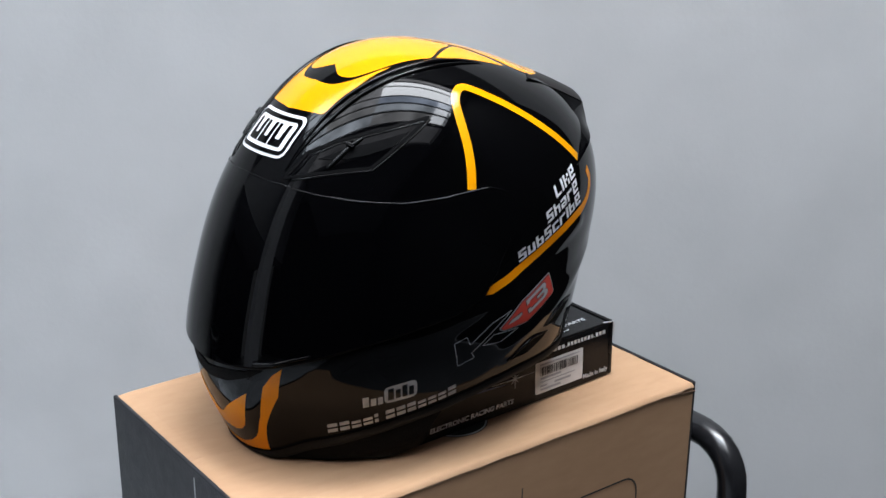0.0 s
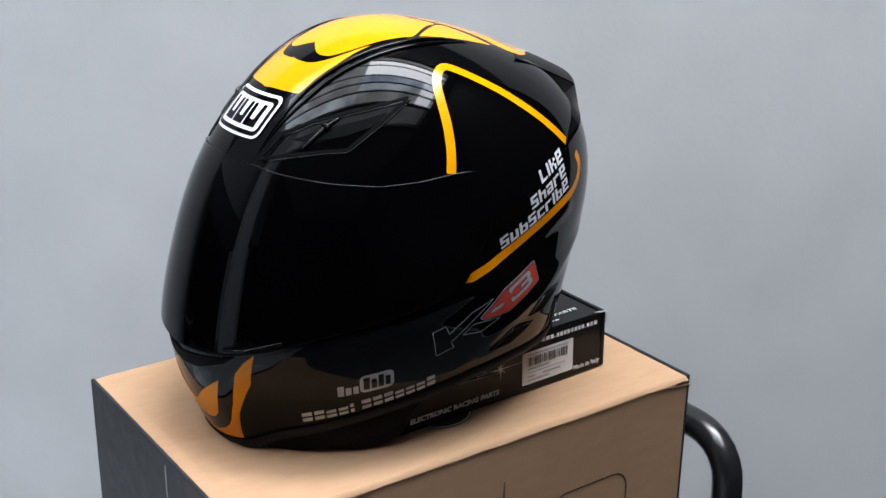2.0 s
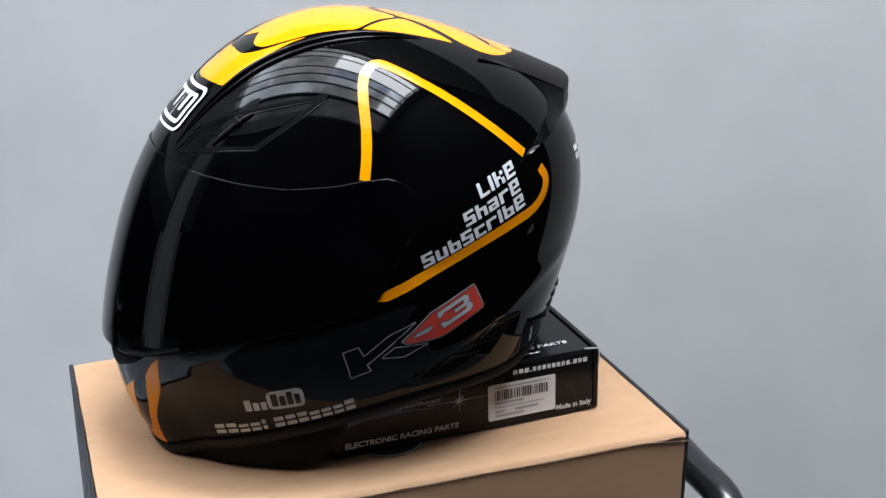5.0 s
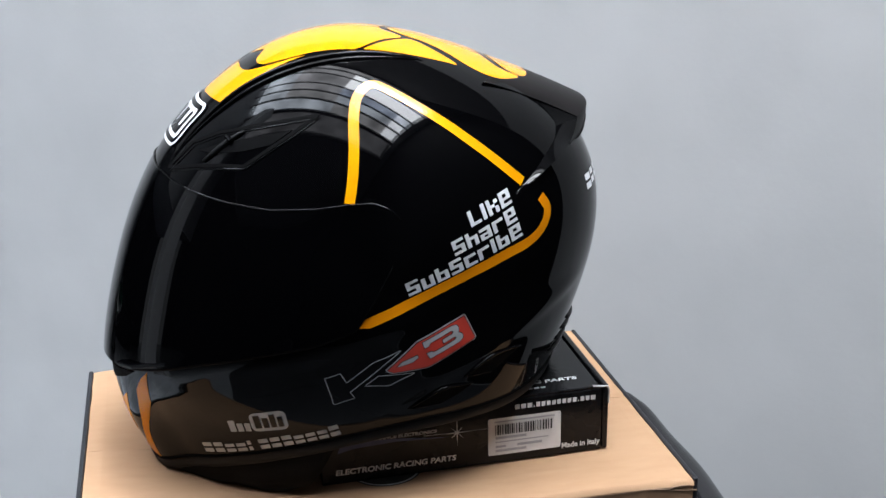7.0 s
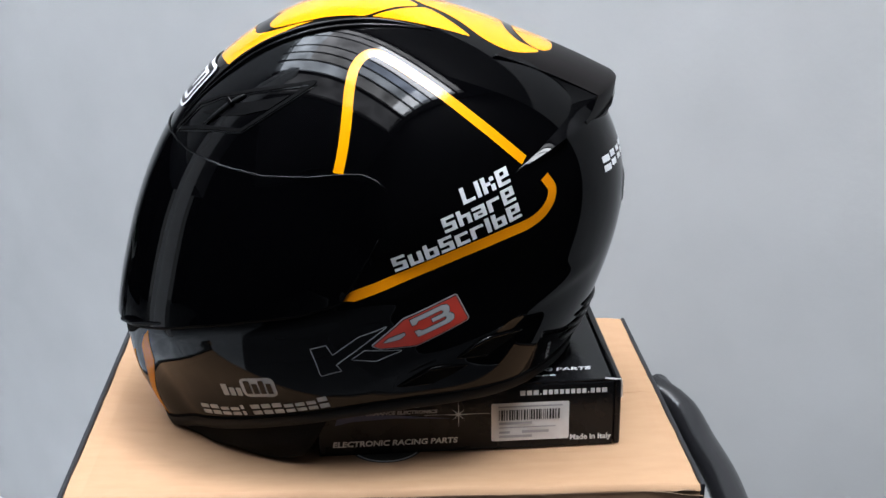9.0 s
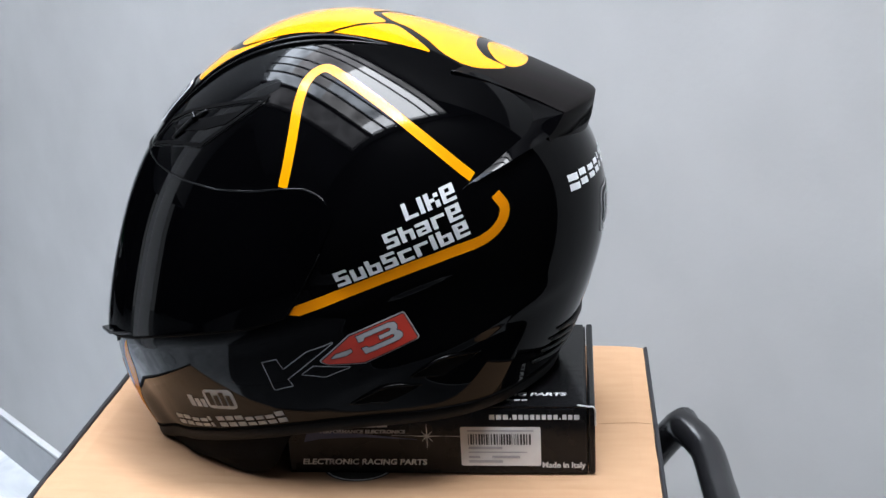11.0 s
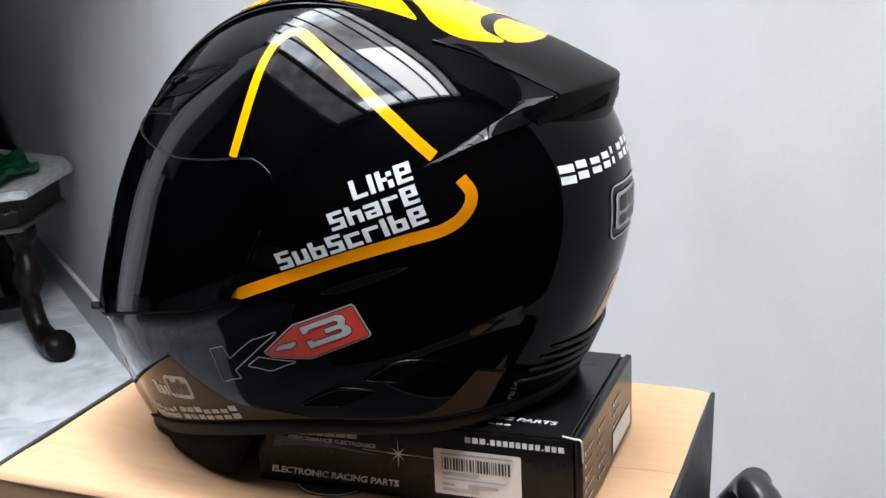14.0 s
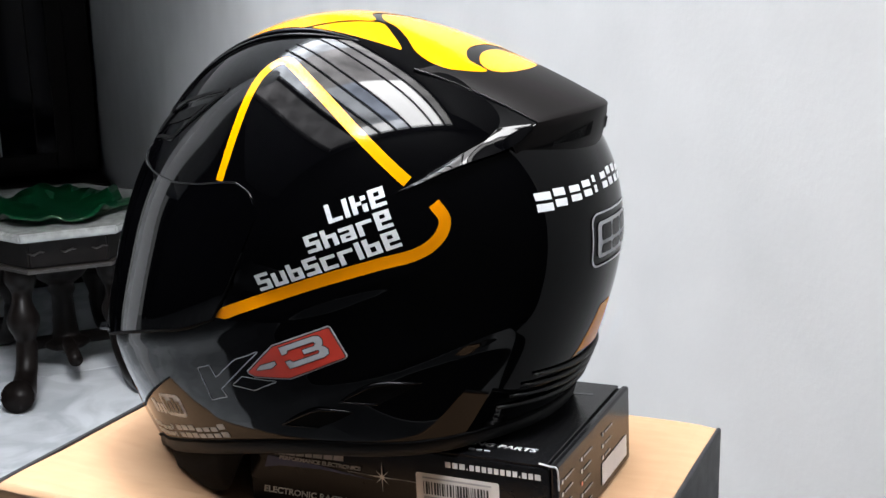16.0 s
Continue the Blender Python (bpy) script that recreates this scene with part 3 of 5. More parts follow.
def carton():
    t = thing("carton", (CX0 + CX1) / 2, (CY0 + CY1) / 2, SEAT_Z, "closed kraft cardboard carton with black printed ends", "box")
    z1 = TOP - BOARD - 0.001
    part("front_panel", box_bm(CX0 + 0.002, CX1 - 0.001, CY0, CY0 + BOARD, SEAT_Z, TOP - 0.0024, 0.0006), M_CARD, t)
    part("back_panel", box_bm(CX0 + 0.002, CX1 - 0.001, CY1 - BOARD, CY1, SEAT_Z, TOP - 0.0012, 0.0016), M_CARD, t)
    part("end_panel", box_bm(CX0, CX0 + BOARD - 0.001, CY0 + 0.0005, CY1 - 0.0005, SEAT_Z, TOP + 0.0004, 0.001), M_CARDBLACK, t, "black printed end panel")
    part("end_panel", box_bm(CX1 - 0.0008, CX1 + 0.002, CY0 + 0.0005, CY1 - 0.0005, SEAT_Z, TOP + 0.0002, 0.001), M_CARDBLACK, t, "black printed end panel")
    part("bottom_panel", box_bm(CX0 + 0.006, CX1 - 0.006, CY0 + 0.006, CY1 - 0.006, SEAT_Z, SEAT_Z + BOARD), M_CARD, t)
    part("flap", wavy_flap(CX0 + 0.0033, CX1 - 0.001, CY0 - 0.0006, 0.1128, TOP, BOARD, 1.7, 0.0036), M_CARD, t, smooth=False)
    part("flap", wavy_flap(CX0 + 0.0033, CX1 - 0.001, 0.1131, CY1 - 0.001, TOP, BOARD, 5.1), M_CARD, t, smooth=False)
    # pale torn seam on the black end, and the raw board edges
    part("seam", box_bm(CX0 - 0.0006, CX0, 0.0988, 0.0997, SEAT_Z + 0.002, TOP - 0.006), M_CREASE, t)
    # crumpled front corner and the uneven fold along the front edge
    part("crease", tube_bm(smooth_line([(-0.030, -0.0006, TOP - 0.0030), (-0.019, -0.0008, TOP - 0.0042), (-0.009, -0.0005, TOP - 0.0062), (0.0008, -0.0002, TOP - 0.0072)], 0.002), 0.0006, 6), M_CARDEDGE, t)
    part("crease", tube_bm(smooth_line([(-0.017, -0.0008, TOP - 0.0038), (-0.010, -0.0008, TOP - 0.0028), (-0.004, -0.0008, TOP - 0.0032)], 0.002), 0.0005, 6), M_CARDEDGE, t)
    fold = [(x, -0.0006, TOP - 0.0034 + 0.0009 * noise.noise((x * 45, 0.3, 0.0))) for x in np.linspace(CX0 + 0.004, -0.004, 70)]
    part("fold_line", tube_bm(fold, 0.0005, 6, [0.4 + 0.9 * abs(noise.noise((x * 70, 2.0, 0.0))) for x, _, _ in fold]), M_CARDEDGE, t)
    # printed handling mark low on the front
    w = on_plane((0, CY0, 0), (1, 0, 0), (0, 0, 1), 0.0004)
    part("print", lay(fill_bm([[(-0.1690, 0.70), (-0.1672, 0.70), (-0.1662, 0.768), (-0.1672, 0.768)]], 0.05), w), M_INK, t)
    a = round_loop(-0.125, -0.055, 0.66, 0.742, 0.014)
    b = round_loop(-0.1237, -0.0563, 0.6613, 0.7407, 0.0128)
    part("print", lay(fill_bm([a, b], 0.05), w), M_INK, t)
    # printed ring on the lid, half under the parts box
    w = lambda x, y: Vector((x, y, lid_z(x, y) + 0.0008))
    disc = lambda r: [(-0.176 + r * math.cos(k * math.pi / 24), 0.0625 + r * math.sin(k * math.pi / 24)) for k in range(48)]
    part("printed_disc", lay(fill_bm([disc(0.0228)], 0.006), w), M_INK, t)
    w2 = lambda x, y: Vector((x, y, lid_z(x, y) + 0.0012))
    part("printed_ring", lay(fill_bm([disc(0.0221), disc(0.0211)], 0.006), w2), M_BOXTEXT, t)
    return t


carton()


# ---------------------------------------------------------------- parts box: black printed board, worn corners
BX0, BX1, BY0, BY1, BZ0, BZ1 = -0.216, -0.0372, 0.0492, 0.169, TOP - 0.0036, TOP + 0.0394


def parts_box():
    t = thing("parts_box", (BX0 + BX1) / 2, (BY0 + BY1) / 2, BZ0, "flat glossy black carton with pale print and barcode label", "box")
    part("body", box_bm(BX0, BX1 - 0.0045, BY0, BY1, BZ0, BZ1 - 0.0012, 0.0008), M_BOX, t)
    part("lid", box_bm(BX0 + 0.001, BX1 - 0.006, BY0 + 0.0004, BY1 - 0.0006, BZ1 - 0.0010, BZ1 + 0.0004, 0.0006), M_BOX, t)
    part("end_flap", box_bm(BX1 - 0.0040, BX1, BY0 + 0.0002, BY1 - 0.0002, BZ0, BZ1 + 0.0006, 0.0012), M_BOX, t)
    fr = on_plane((BX0, BY0, BZ0), (1, 0, 0), (0, 0, 1), 0.0004)
    fr2 = on_plane((BX0, BY0, BZ0), (1, 0, 0), (0, 0, 1), 0.0009)
    L = BX1 - BX0

    def text(words, x, y, h, width, mat, w, slant=0.0):
        bm = words_bm(words, h, bold=0.00014)
        wid = max(v.co.x for v in bm.verts)
        for v in bm.verts:
            v.co.x = x + v.co.x * width / wid + slant * v.co.y
            v.co.y += y
        part("print", lay(bm, w), mat, t)

    text("ELECTRONIC RACING PARTS", 0.0080, 0.0061, 0.0036, 0.0735, M_BOXTEXT, fr, 0.16)
    text("Made in Italy", L - 0.0305, 0.0046, 0.0036, 0.0250, M_BOXTEXT, fr)
    # maker's mark as plain shapes: pale strip, blue swoosh, star
    for x0, wd, ht in ((0.0130, 0.0052, 0.0082), (0.0190, 0.0046, 0.0060), (0.0242, 0.0056, 0.0064), (0.0304, 0.0050, 0.0062), (0.0360, 0.0044, 0.0062), (0.0410, 0.0058, 0.0064), (0.0474, 0.0056, 0.0062), (0.0536, 0.0060, 0.0076)):
        z0 = 0.0288 + 0.03 * (x0 - 0.013)
        part("emblem", lay(fill_bm([[(x0, z0), (x0 + wd, z0 + 0.0002), (x0 + wd + 0.0008, z0 + ht), (x0 + wd * 0.5, z0 + ht * 0.9), (x0 + 0.0008, z0 + ht)]], 0.05), fr), M_BOXGREY, t)
    part("emblem", lay(fill_bm([[(0.010, 0.0205), (0.02, 0.0226), (0.045, 0.0238), (0.078, 0.0222), (0.045, 0.0258), (0.0125, 0.0276)]], 0.05), fr), M_BOXBLUE, t)
    text("PERFORMANCE ELECTRONICS", 0.020, 0.0266, 0.0022, 0.050, M_BOXGREY, fr2, 0.16)
    star = []
    for k in range(16):
        r = (0.0085 if k % 4 == 0 else 0.0052) if k % 2 == 0 else 0.0009
        a = math.pi / 2 + k * math.pi / 8
        star.append((0.0825 + r * math.cos(a), 0.0247 + r * math.sin(a)))
    part("star_print", lay(fill_bm([star], 0.05), fr2), M_BOXTEXT, t)
    part("line_print", lay(fill_bm([[(0.062, 0.0248), (0.103, 0.0243), (0.103, 0.0246), (0.062, 0.0252)]], 0.05), fr), M_BOXGREY, t)
    # web address as plain bars
    x = L - 0.0600
    for k in range(16):
        wdt = 0.0008 if k in (3, 12) else (0.0030 if k in (0, 1, 2, 15) else 0.0024)
        part("print_bar", lay(fill_bm([[(x, 0.0352), (x + wdt, 0.0352), (x + wdt, 0.0362 if k in (3, 12) else 0.0382), (x, 0.0362 if k in (3, 12) else 0.0382)]], 0.05), fr), M_BOXTEXT, t)
        x += wdt + 0.0009
    # barcode label
    lab = part("barcode_label", lay(fill_bm([round_loop(L - 0.0770, L - 0.0310, 0.0056, 0.0305, 0.0012)], 0.05), fr), M_LABEL, t, "white paper barcode label")
    rnd = random.Random(3)
    x = L - 0.0726
    while x < L - 0.0375:
        wdt = rnd.choice((0.0004, 0.0007, 0.0011))
        part("bar", lay(fill_bm([[(x, 0.0194), (x + wdt, 0.0194), (x + wdt, 0.0262), (x, 0.0262)]], 0.05), fr2), M_INK, lab)
        x += wdt + rnd.choice((0.0004, 0.0006, 0.0009))
    for x0, x1, y, h in ((0.0040, 0.0420, 0.0278, 0.0010), (0.0045, 0.0240, 0.0165, 0.0017), (0.0045, 0.0380, 0.0142, 0.0008), (0.0045, 0.0110, 0.0107, 0.0015), (0.0180, 0.0340, 0.0107, 0.0017), (0.0045, 0.0240, 0.0078, 0.0017)):
        part("print_bar", lay(fill_bm([[(L - 0.0770 + x0, y), (L - 0.0770 + x1, y), (L - 0.0770 + x1, y + h), (L - 0.0770 + x0, y + h)]], 0.05), fr2), M_BOXGREY, lab)
    # lid print
    tp = on_plane((BX0, BY0, BZ1 + 0.0004), (1, 0, 0), (0, 1, 0), 0.0004)
    text("RACING PARTS", L - 0.0665, 0.0130, 0.0038, 0.050, M_BOXTEXT, tp, 0.22)
    for k in range(3):
        part("print_bar", lay(fill_bm([[(L - 0.050 + 0.0042 * k, 0.0065), (L - 0.0468 + 0.0042 * k, 0.0065), (L - 0.0468 + 0.0042 * k, 0.0080), (L - 0.050 + 0.0042 * k, 0.0080)]], 0.05), tp), M_BOXTEXT, t)
    part("line_print", lay(fill_bm([[(L - 0.062, 0.0935), (L - 0.015, 0.0995), (L - 0.015, 0.1001), (L - 0.062, 0.0941)]], 0.05), tp), M_BOXGREY, t)
    # end flap: tick boxes with unreadable lines, and a blank pale panel
    en = on_plane((BX1, BY0, BZ0), (0, 1, 0), (0, 0, 1), 0.0004)
    for col, rows_ in ((0.004, 5), (0.033, 5), (0.068, 3)):
        for k in range(rows_):
            y = 0.0325 - 0.0066 * k
            part("tick_box", lay(fill_bm([[(col, y), (col + 0.0024, y), (col + 0.0024, y + 0.0022), (col, y + 0.0022)]], 0.05), en), M_BOXTEXT if (col, k) != (0.033, 2) else M_RED, t)
            part("print_bar", lay(fill_bm([[(col + 0.0045, y + 0.0006), (col + 0.0185 - 0.002 * (k % 3), y + 0.0006), (col + 0.0185 - 0.002 * (k % 3), y + 0.0016), (col + 0.0045, y + 0.0016)]], 0.05), en), M_BOXGREY, t)
    part("blank_panel", lay(fill_bm([[(0.067, 0.005), (0.112, 0.005), (0.112, 0.0175), (0.067, 0.0175)]], 0.05), en), M_LABEL, t)
    # worn corner
    part("worn_corner", tube_bm(smooth_line([(BX1 - 0.010, BY0 + 0.001, BZ1 + 0.0006), (BX1 - 0.004, BY0 - 0.0002, BZ1 + 0.0003), (BX1 - 0.0004, BY0 + 0.0002, BZ1 - 0.001), (BX1 + 0.0001, BY0 + 0.0006, BZ1 - 0.012)], 0.001), 0.0005, 6), M_CREASE, t)
    t.rotation_euler = (0, radians(-1.6), 0)   # its hidden end sinks into the sagging lid
    return t


parts_box()


# ---------------------------------------------------------------- the helmet's shell as one smooth body
HX, HZ, MID = -0.185, 0.93, 0.1192
WIDTH, FULL = 0.11624, 2.2125
SWELL = [0.021, 0.00323, 0.00697, -0.06371, 0.06154, -0.04267, 0.00288]
CROWN = [1.6929, 0.23591, -0.05795, 0.05639, -0.08056]
PROFILE = [0.14411, 0.00026, -0.01885, 0.00308, 0.01252, 0.00669, -0.00218, -0.00279, 0.00113, 3e-05, 0.00254]


def waves(c, ph):
    v = c[0] * np.ones_like(ph)
    for k in range((len(c) - 1) // 2):
        v = v + c[1 + 2 * k] * np.cos((k + 1) * ph) + c[2 + 2 * k] * np.sin((k + 1) * ph)
    return v


def body(P):
    """Under 1 inside the shell, 1 on it: a side profile in polar form with a swelling width."""
    P = np.asarray(P, float)
    x, y, z = P[..., 0] - HX, np.abs(P[..., 1] - MID), P[..., 2] - HZ
    ph, r = np.arctan2(z, x), np.hypot(x, z) + 1e-9
    rho = r / waves(PROFILE, ph)
    w = WIDTH * (1 + np.minimum(rho, 1.2) * waves(SWELL, ph))
    return (rho ** np.clip(waves(CROWN, ph), 1.5, 6) + (y / np.maximum(w, 0.03)) ** FULL) ** (1 / FULL)


def reach(origin, way, far=0.30):
    """From points inside, along ways, to the shell."""
    o, w = np.asarray(origin, float), np.asarray(way, float)
    a, b = np.zeros(o.shape[:-1]), np.full(o.shape[:-1], far)
    for _ in range(36):
        m = (a + b) / 2
        inside = body(o + m[..., None] * w) < 1
        a, b = np.where(inside, m, a), np.where(inside, b, m)
    return o + ((a + b) / 2)[..., None] * w


def outward(P):
    P = np.asarray(P, float)
    g = np.stack([body(P + d) - body(P - d) for d in np.eye(3) * 2e-5], -1)
    return g / np.linalg.norm(g, axis=-1, keepdims=True)


CHIN_LINE = [(-0.297, 0.8755), (-0.274, 0.8850), (-0.236, 0.8930), (-0.204, 0.9030), (-0.162, 0.9190), (-0.124, 0.9330), (-0.104, 0.9390)]


FLANK_LINE = [(-0.060, 0.9105), (-0.076, 0.9060), (-0.092, 0.9000), (-0.1086, 0.8940), (-0.125, 0.8880), (-0.140, 0.8830), (-0.158, 0.8765), (-0.180, 0.8650), (-0.196, 0.8500)]


def near_line(P, line):
    """Distance to a line drawn on the side view."""
    q = P[..., [0, 2]]
    best = np.full(q.shape[:-1], 9.0)
    for a, b in zip(line, line[1:]):
        a, b = np.array(a), np.array(b)
        k = np.clip(((q - a) @ (b - a)) / ((b - a) @ (b - a)), 0, 1)
        best = np.minimum(best, np.linalg.norm(q - a - k[..., None] * (b - a), axis=-1))
    return best


def crease(P):
    """A soft raised line back from the chin below the side stripe, and a second one over the hollow lower flank."""
    x, z = P[..., 0], P[..., 2]
    low = near_line(P, FLANK_LINE)
    under = z < np.interp(x, [p[0] for p in FLANK_LINE[::-1]], [p[1] for p in FLANK_LINE[::-1]])
    fade = np.clip((x + 0.200) / 0.05, 0, 1) * np.clip((-0.050 - x) / 0.02, 0, 1)
    hollow = np.where(under, 1 - np.exp(-((low / 0.005) ** 2)), 0.0) * np.exp(-((low / 0.022) ** 2))
    return 0.0011 * np.exp(-((near_line(P, CHIN_LINE) / 0.0055) ** 2)) + fade * (0.0008 * np.exp(-((low / 0.0065) ** 2)) - 0.0006 * hollow)


def tuck(P):
    """The lower rear flank stands a little fuller above the neck, the chin's corners draw in and its foot swells."""
    x, d, z = P[..., 0], np.abs(P[..., 1] - MID), P[..., 2]
    k = np.clip((x + 0.225) / 0.06, 0, 1)
    w = np.clip((0.908 - z) / 0.055, 0, 1)
    c1, c2 = np.clip((d - 0.028) / 0.03, 0, 1), np.clip((0.882 - z) / 0.056, 0, 1)
    corner = c1 * c1 * (3 - 2 * c1) * c2 * c2 * (3 - 2 * c2) * np.interp(x, [-0.30, -0.265, -0.215], [1.0, 0.55, 0.0])
    foot = np.clip((0.052 - d) / 0.04, 0, 1) * np.clip((-0.275 - x) / 0.03, 0, 1) * np.exp(-(((z - 0.796) / 0.014) ** 2))
    return 0.0020 * k * k * (3 - 2 * k) * w * w + 0.0034 * np.exp(-(((x + 0.108) / 0.032) ** 2)) * np.clip((0.918 - z) / 0.063, 0, 1) ** 1.3 - 0.0064 * corner + 0.0034 * foot


def skin(P, lift=0.0):
    return P + outward(P) * (lift + crease(P) + tuck(P))[..., None]


def cast(start, way, lift):
    """From inside along one way to the shell, for one point or for arrays of them."""
    o = np.stack(np.broadcast_arrays(*(np.asarray(v, float) for v in start)), -1)
    P = skin(reach(o, np.broadcast_to(np.array(way, float), o.shape)), lift)
    return Vector(P) if P.ndim == 1 else P


def on_side(x, z, lift=0.0, sign=-1):
    return cast((x, MID, z), (0.0, sign, 0.0), lift)


def on_top(x, d, lift=0.0):
    return cast((x, MID + d, HZ), (0.0, 0.0, 1.0), lift)


def on_front(d, z, lift=0.0):
    return cast((HX, MID + d, z), (-1.0, 0.0, 0.0), lift)


def on_rear(d, z, lift=0.0):
    return cast((HX, MID + d, z), (1.0, 0.0, 0.0), lift)


RIM_X = [-0.345, -0.316, -0.284, -0.2667, -0.24, -0.207, -0.182, -0.162, -0.126, -0.094, -0.03]
RIM_Z = [0.7970, 0.8000, 0.8130, 0.8205, 0.8300, 0.8400, 0.8460, 0.8490, 0.8515, 0.8530, 0.8570]


def rim_z(x):
    return np.interp(x, RIM_X, RIM_Z)


def rim_line(count):
    """The lower edge, all the way round."""
    az = np.linspace(0, 2 * np.pi, count, endpoint=False)
    lo, hi = np.full(count, -1.45), np.full(count, 0.2)
    o = np.broadcast_to([HX, MID, HZ], (count, 3))
    for _ in range(36):
        m = (lo + hi) / 2
        way = np.stack([-np.cos(az) * np.cos(m), -np.sin(az) * np.cos(m), np.sin(m)], -1)
        P = reach(o, way)
        under = P[:, 2] < rim_z(P[:, 0])
        lo, hi = np.where(under, m, lo), np.where(under, hi, m)
    return az, (lo + hi) / 2, P


AZ, EL_RIM, RIM = rim_line(288)
RIM = skin(RIM)


def shell_bm(lift=0.0, rows_=120):
    bm = bmesh.new()
    grid = []
    n = len(AZ)
    for j in range(rows_):
        el = EL_RIM + (np.pi / 2 - EL_RIM) * (j / rows_)
        way = np.stack([-np.cos(AZ) * np.cos(el), -np.sin(AZ) * np.cos(el), np.sin(el)], -1)
        P = reach(np.broadcast_to([HX, MID, HZ], (n, 3)), way)
        P = skin(P, lift)
        grid.append([bm.verts.new(p) for p in P])
    top = reach(np.array([[HX, MID, HZ]]), np.array([[0.0, 0.0, 1.0]]))[0]
    pole = bm.verts.new((top[0], top[1], top[2] + lift))
    for a, b in zip(grid, grid[1:]):
        for k in range(n):
            bm.faces.new((a[k], b[k], b[(k + 1) % n], a[(k + 1) % n]))
    for k in range(n):
        bm.faces.new((grid[-1][k], pole, grid[-1][(k + 1) % n]))
    bmesh.ops.recalc_face_normals(bm, faces=bm.faces[:])
    return bm


LIFT = 0.0002


def decal(loops, where, lift=LIFT, longest=0.0035):
    return lay_all(fill_bm(loops, longest), lambda x, y: where(x, y, lift))


def stripe_bm(points, width, where, lift=LIFT, pointed=0):
    """A band of even width along a line on the shell."""
    line = smooth_line(points, 0.0025)
    P = where(line[:, 0], line[:, 1])
    Nn = outward(P)
    T = np.gradient(P, axis=0)
    S = np.cross(Nn, T)
    S /= np.linalg.norm(S, axis=1, keepdims=True)
    bm, rows_ = bmesh.new(), []
    for i in range(len(P)):
        f = min(1.0, i / pointed) if pointed else 1.0
        o = np.array([HX, MID, HZ])
        q = P[i] + S[i] * np.array([[-1], [-0.5], [0], [0.5], [1]]) * f * width / 2 - o
        q = reach(np.broadcast_to(o, q.shape), q / np.linalg.norm(q, axis=1, keepdims=True))
        rows_.append([bm.verts.new(v) for v in skin(q, lift)])
    for a, b in zip(rows_, rows_[1:]):
        for k in range(4):
            bm.faces.new((a[k], a[k + 1], b[k + 1], b[k]))
    bmesh.ops.remove_doubles(bm, verts=bm.verts[:], dist=1e-6)
    return bm


def mirrored(loop):
    """A half outline (x, d) from axis to axis, closed by its mirror image."""
    return loop + [(x, -d) for x, d in reversed(loop) if abs(d) > 1e-6]


def softened(loop, step=0.0025):
    q = smooth_line(loop + [loop[0]], step)
    return [tuple(p) for p in q[:-1]]


def inset(loop, d):
    """The loop drawn in by d on all sides."""
    p = [Vector(q) for q in loop]
    area = sum(a.x * b.y - a.y * b.x for a, b in zip(p, p[1:] + p[:1]))
    out = []
    for a, b, c in zip(p[-1:] + p[:-1], p, p[1:] + p[:1]):
        e, f = (b - a).normalized(), (c - b).normalized()
        n = Vector((-e.y - f.y, e.x + f.x)).normalized() * (1 if area > 0 else -1)
        out.append(tuple(b + n * d / max(0.35, math.sqrt(max(0.0, (1 + e.dot(f)) / 2)))))
    return out


# square-cut letters on a 3 x 5 field, as bars (x0, y0, x1, y1)
GLYPHS = {
    "L": [(0, 0, 1, 5), (1, 0, 3, 1)], "I": [(0, 0, 1, 5)],
    "K": [(0, 0, 1, 5), (1, 2, 2, 3), (2, 3, 3, 4.2), (2, 0, 3, 2)],
    "E": [(0, 0, 1, 5), (1, 4, 3, 5), (2, 2, 3, 4), (1, 2, 2, 2.9), (1, 0, 3, 1)],
    "S": [(0, 4, 3, 5), (0, 2, 1, 4), (1, 2, 3, 3), (2, 0, 3, 2), (0, 0, 2, 1)],
    "H": [(0, 0, 1, 5), (1, 2.4, 3, 3.4), (2, 0, 3, 2.4)],
    "A": [(0, 3, 3, 4), (2, 0, 3, 3), (0, 0, 1, 2.2), (1, 0, 2, 0.8), (1, 1.4, 2, 2.2)],
    "R": [(0, 0, 1, 4), (1, 3, 3, 4)], "U": [(0, 0, 1, 4), (1, 0, 2, 1), (2, 0, 3, 4)],
    "B": [(0, 0, 1, 5), (1, 2.4, 3, 3.3), (2, 0, 3, 2.4), (1, 0, 2, 0.9)], "C": [(0, 0, 1, 4), (1, 3, 3, 4), (1, 0, 3, 1)],
}


def letters(word, width, height):
    """Each letter of a word as a list of bars, from 0 to width."""
    units = [1 if c == "I" else 3 for c in word]
    total = sum(units) + 0.55 * (len(word) - 1)
    u, v, x, out = width / total, height / 5, 0.0, []
    for c, n in zip(word, units):
        out.append([((x + a) * u, b * v, (x + e) * u, f * v) for a, b, e, f in GLYPHS[c]])
        x += n + 0.55
    return out


def bars_bm(bars, where, lift=LIFT):
    return join_bm([decal([[(a, b), (c, b), (c, d), (a, d)]], where, lift) for a, b, c, d in bars])


def turned(ox, oz, angle, where):
    c, s = math.cos(radians(angle)), math.sin(radians(angle))
    return lambda x, y, lift=0.0: where(ox + c * x - s * y, oz + s * x + c * y, lift)


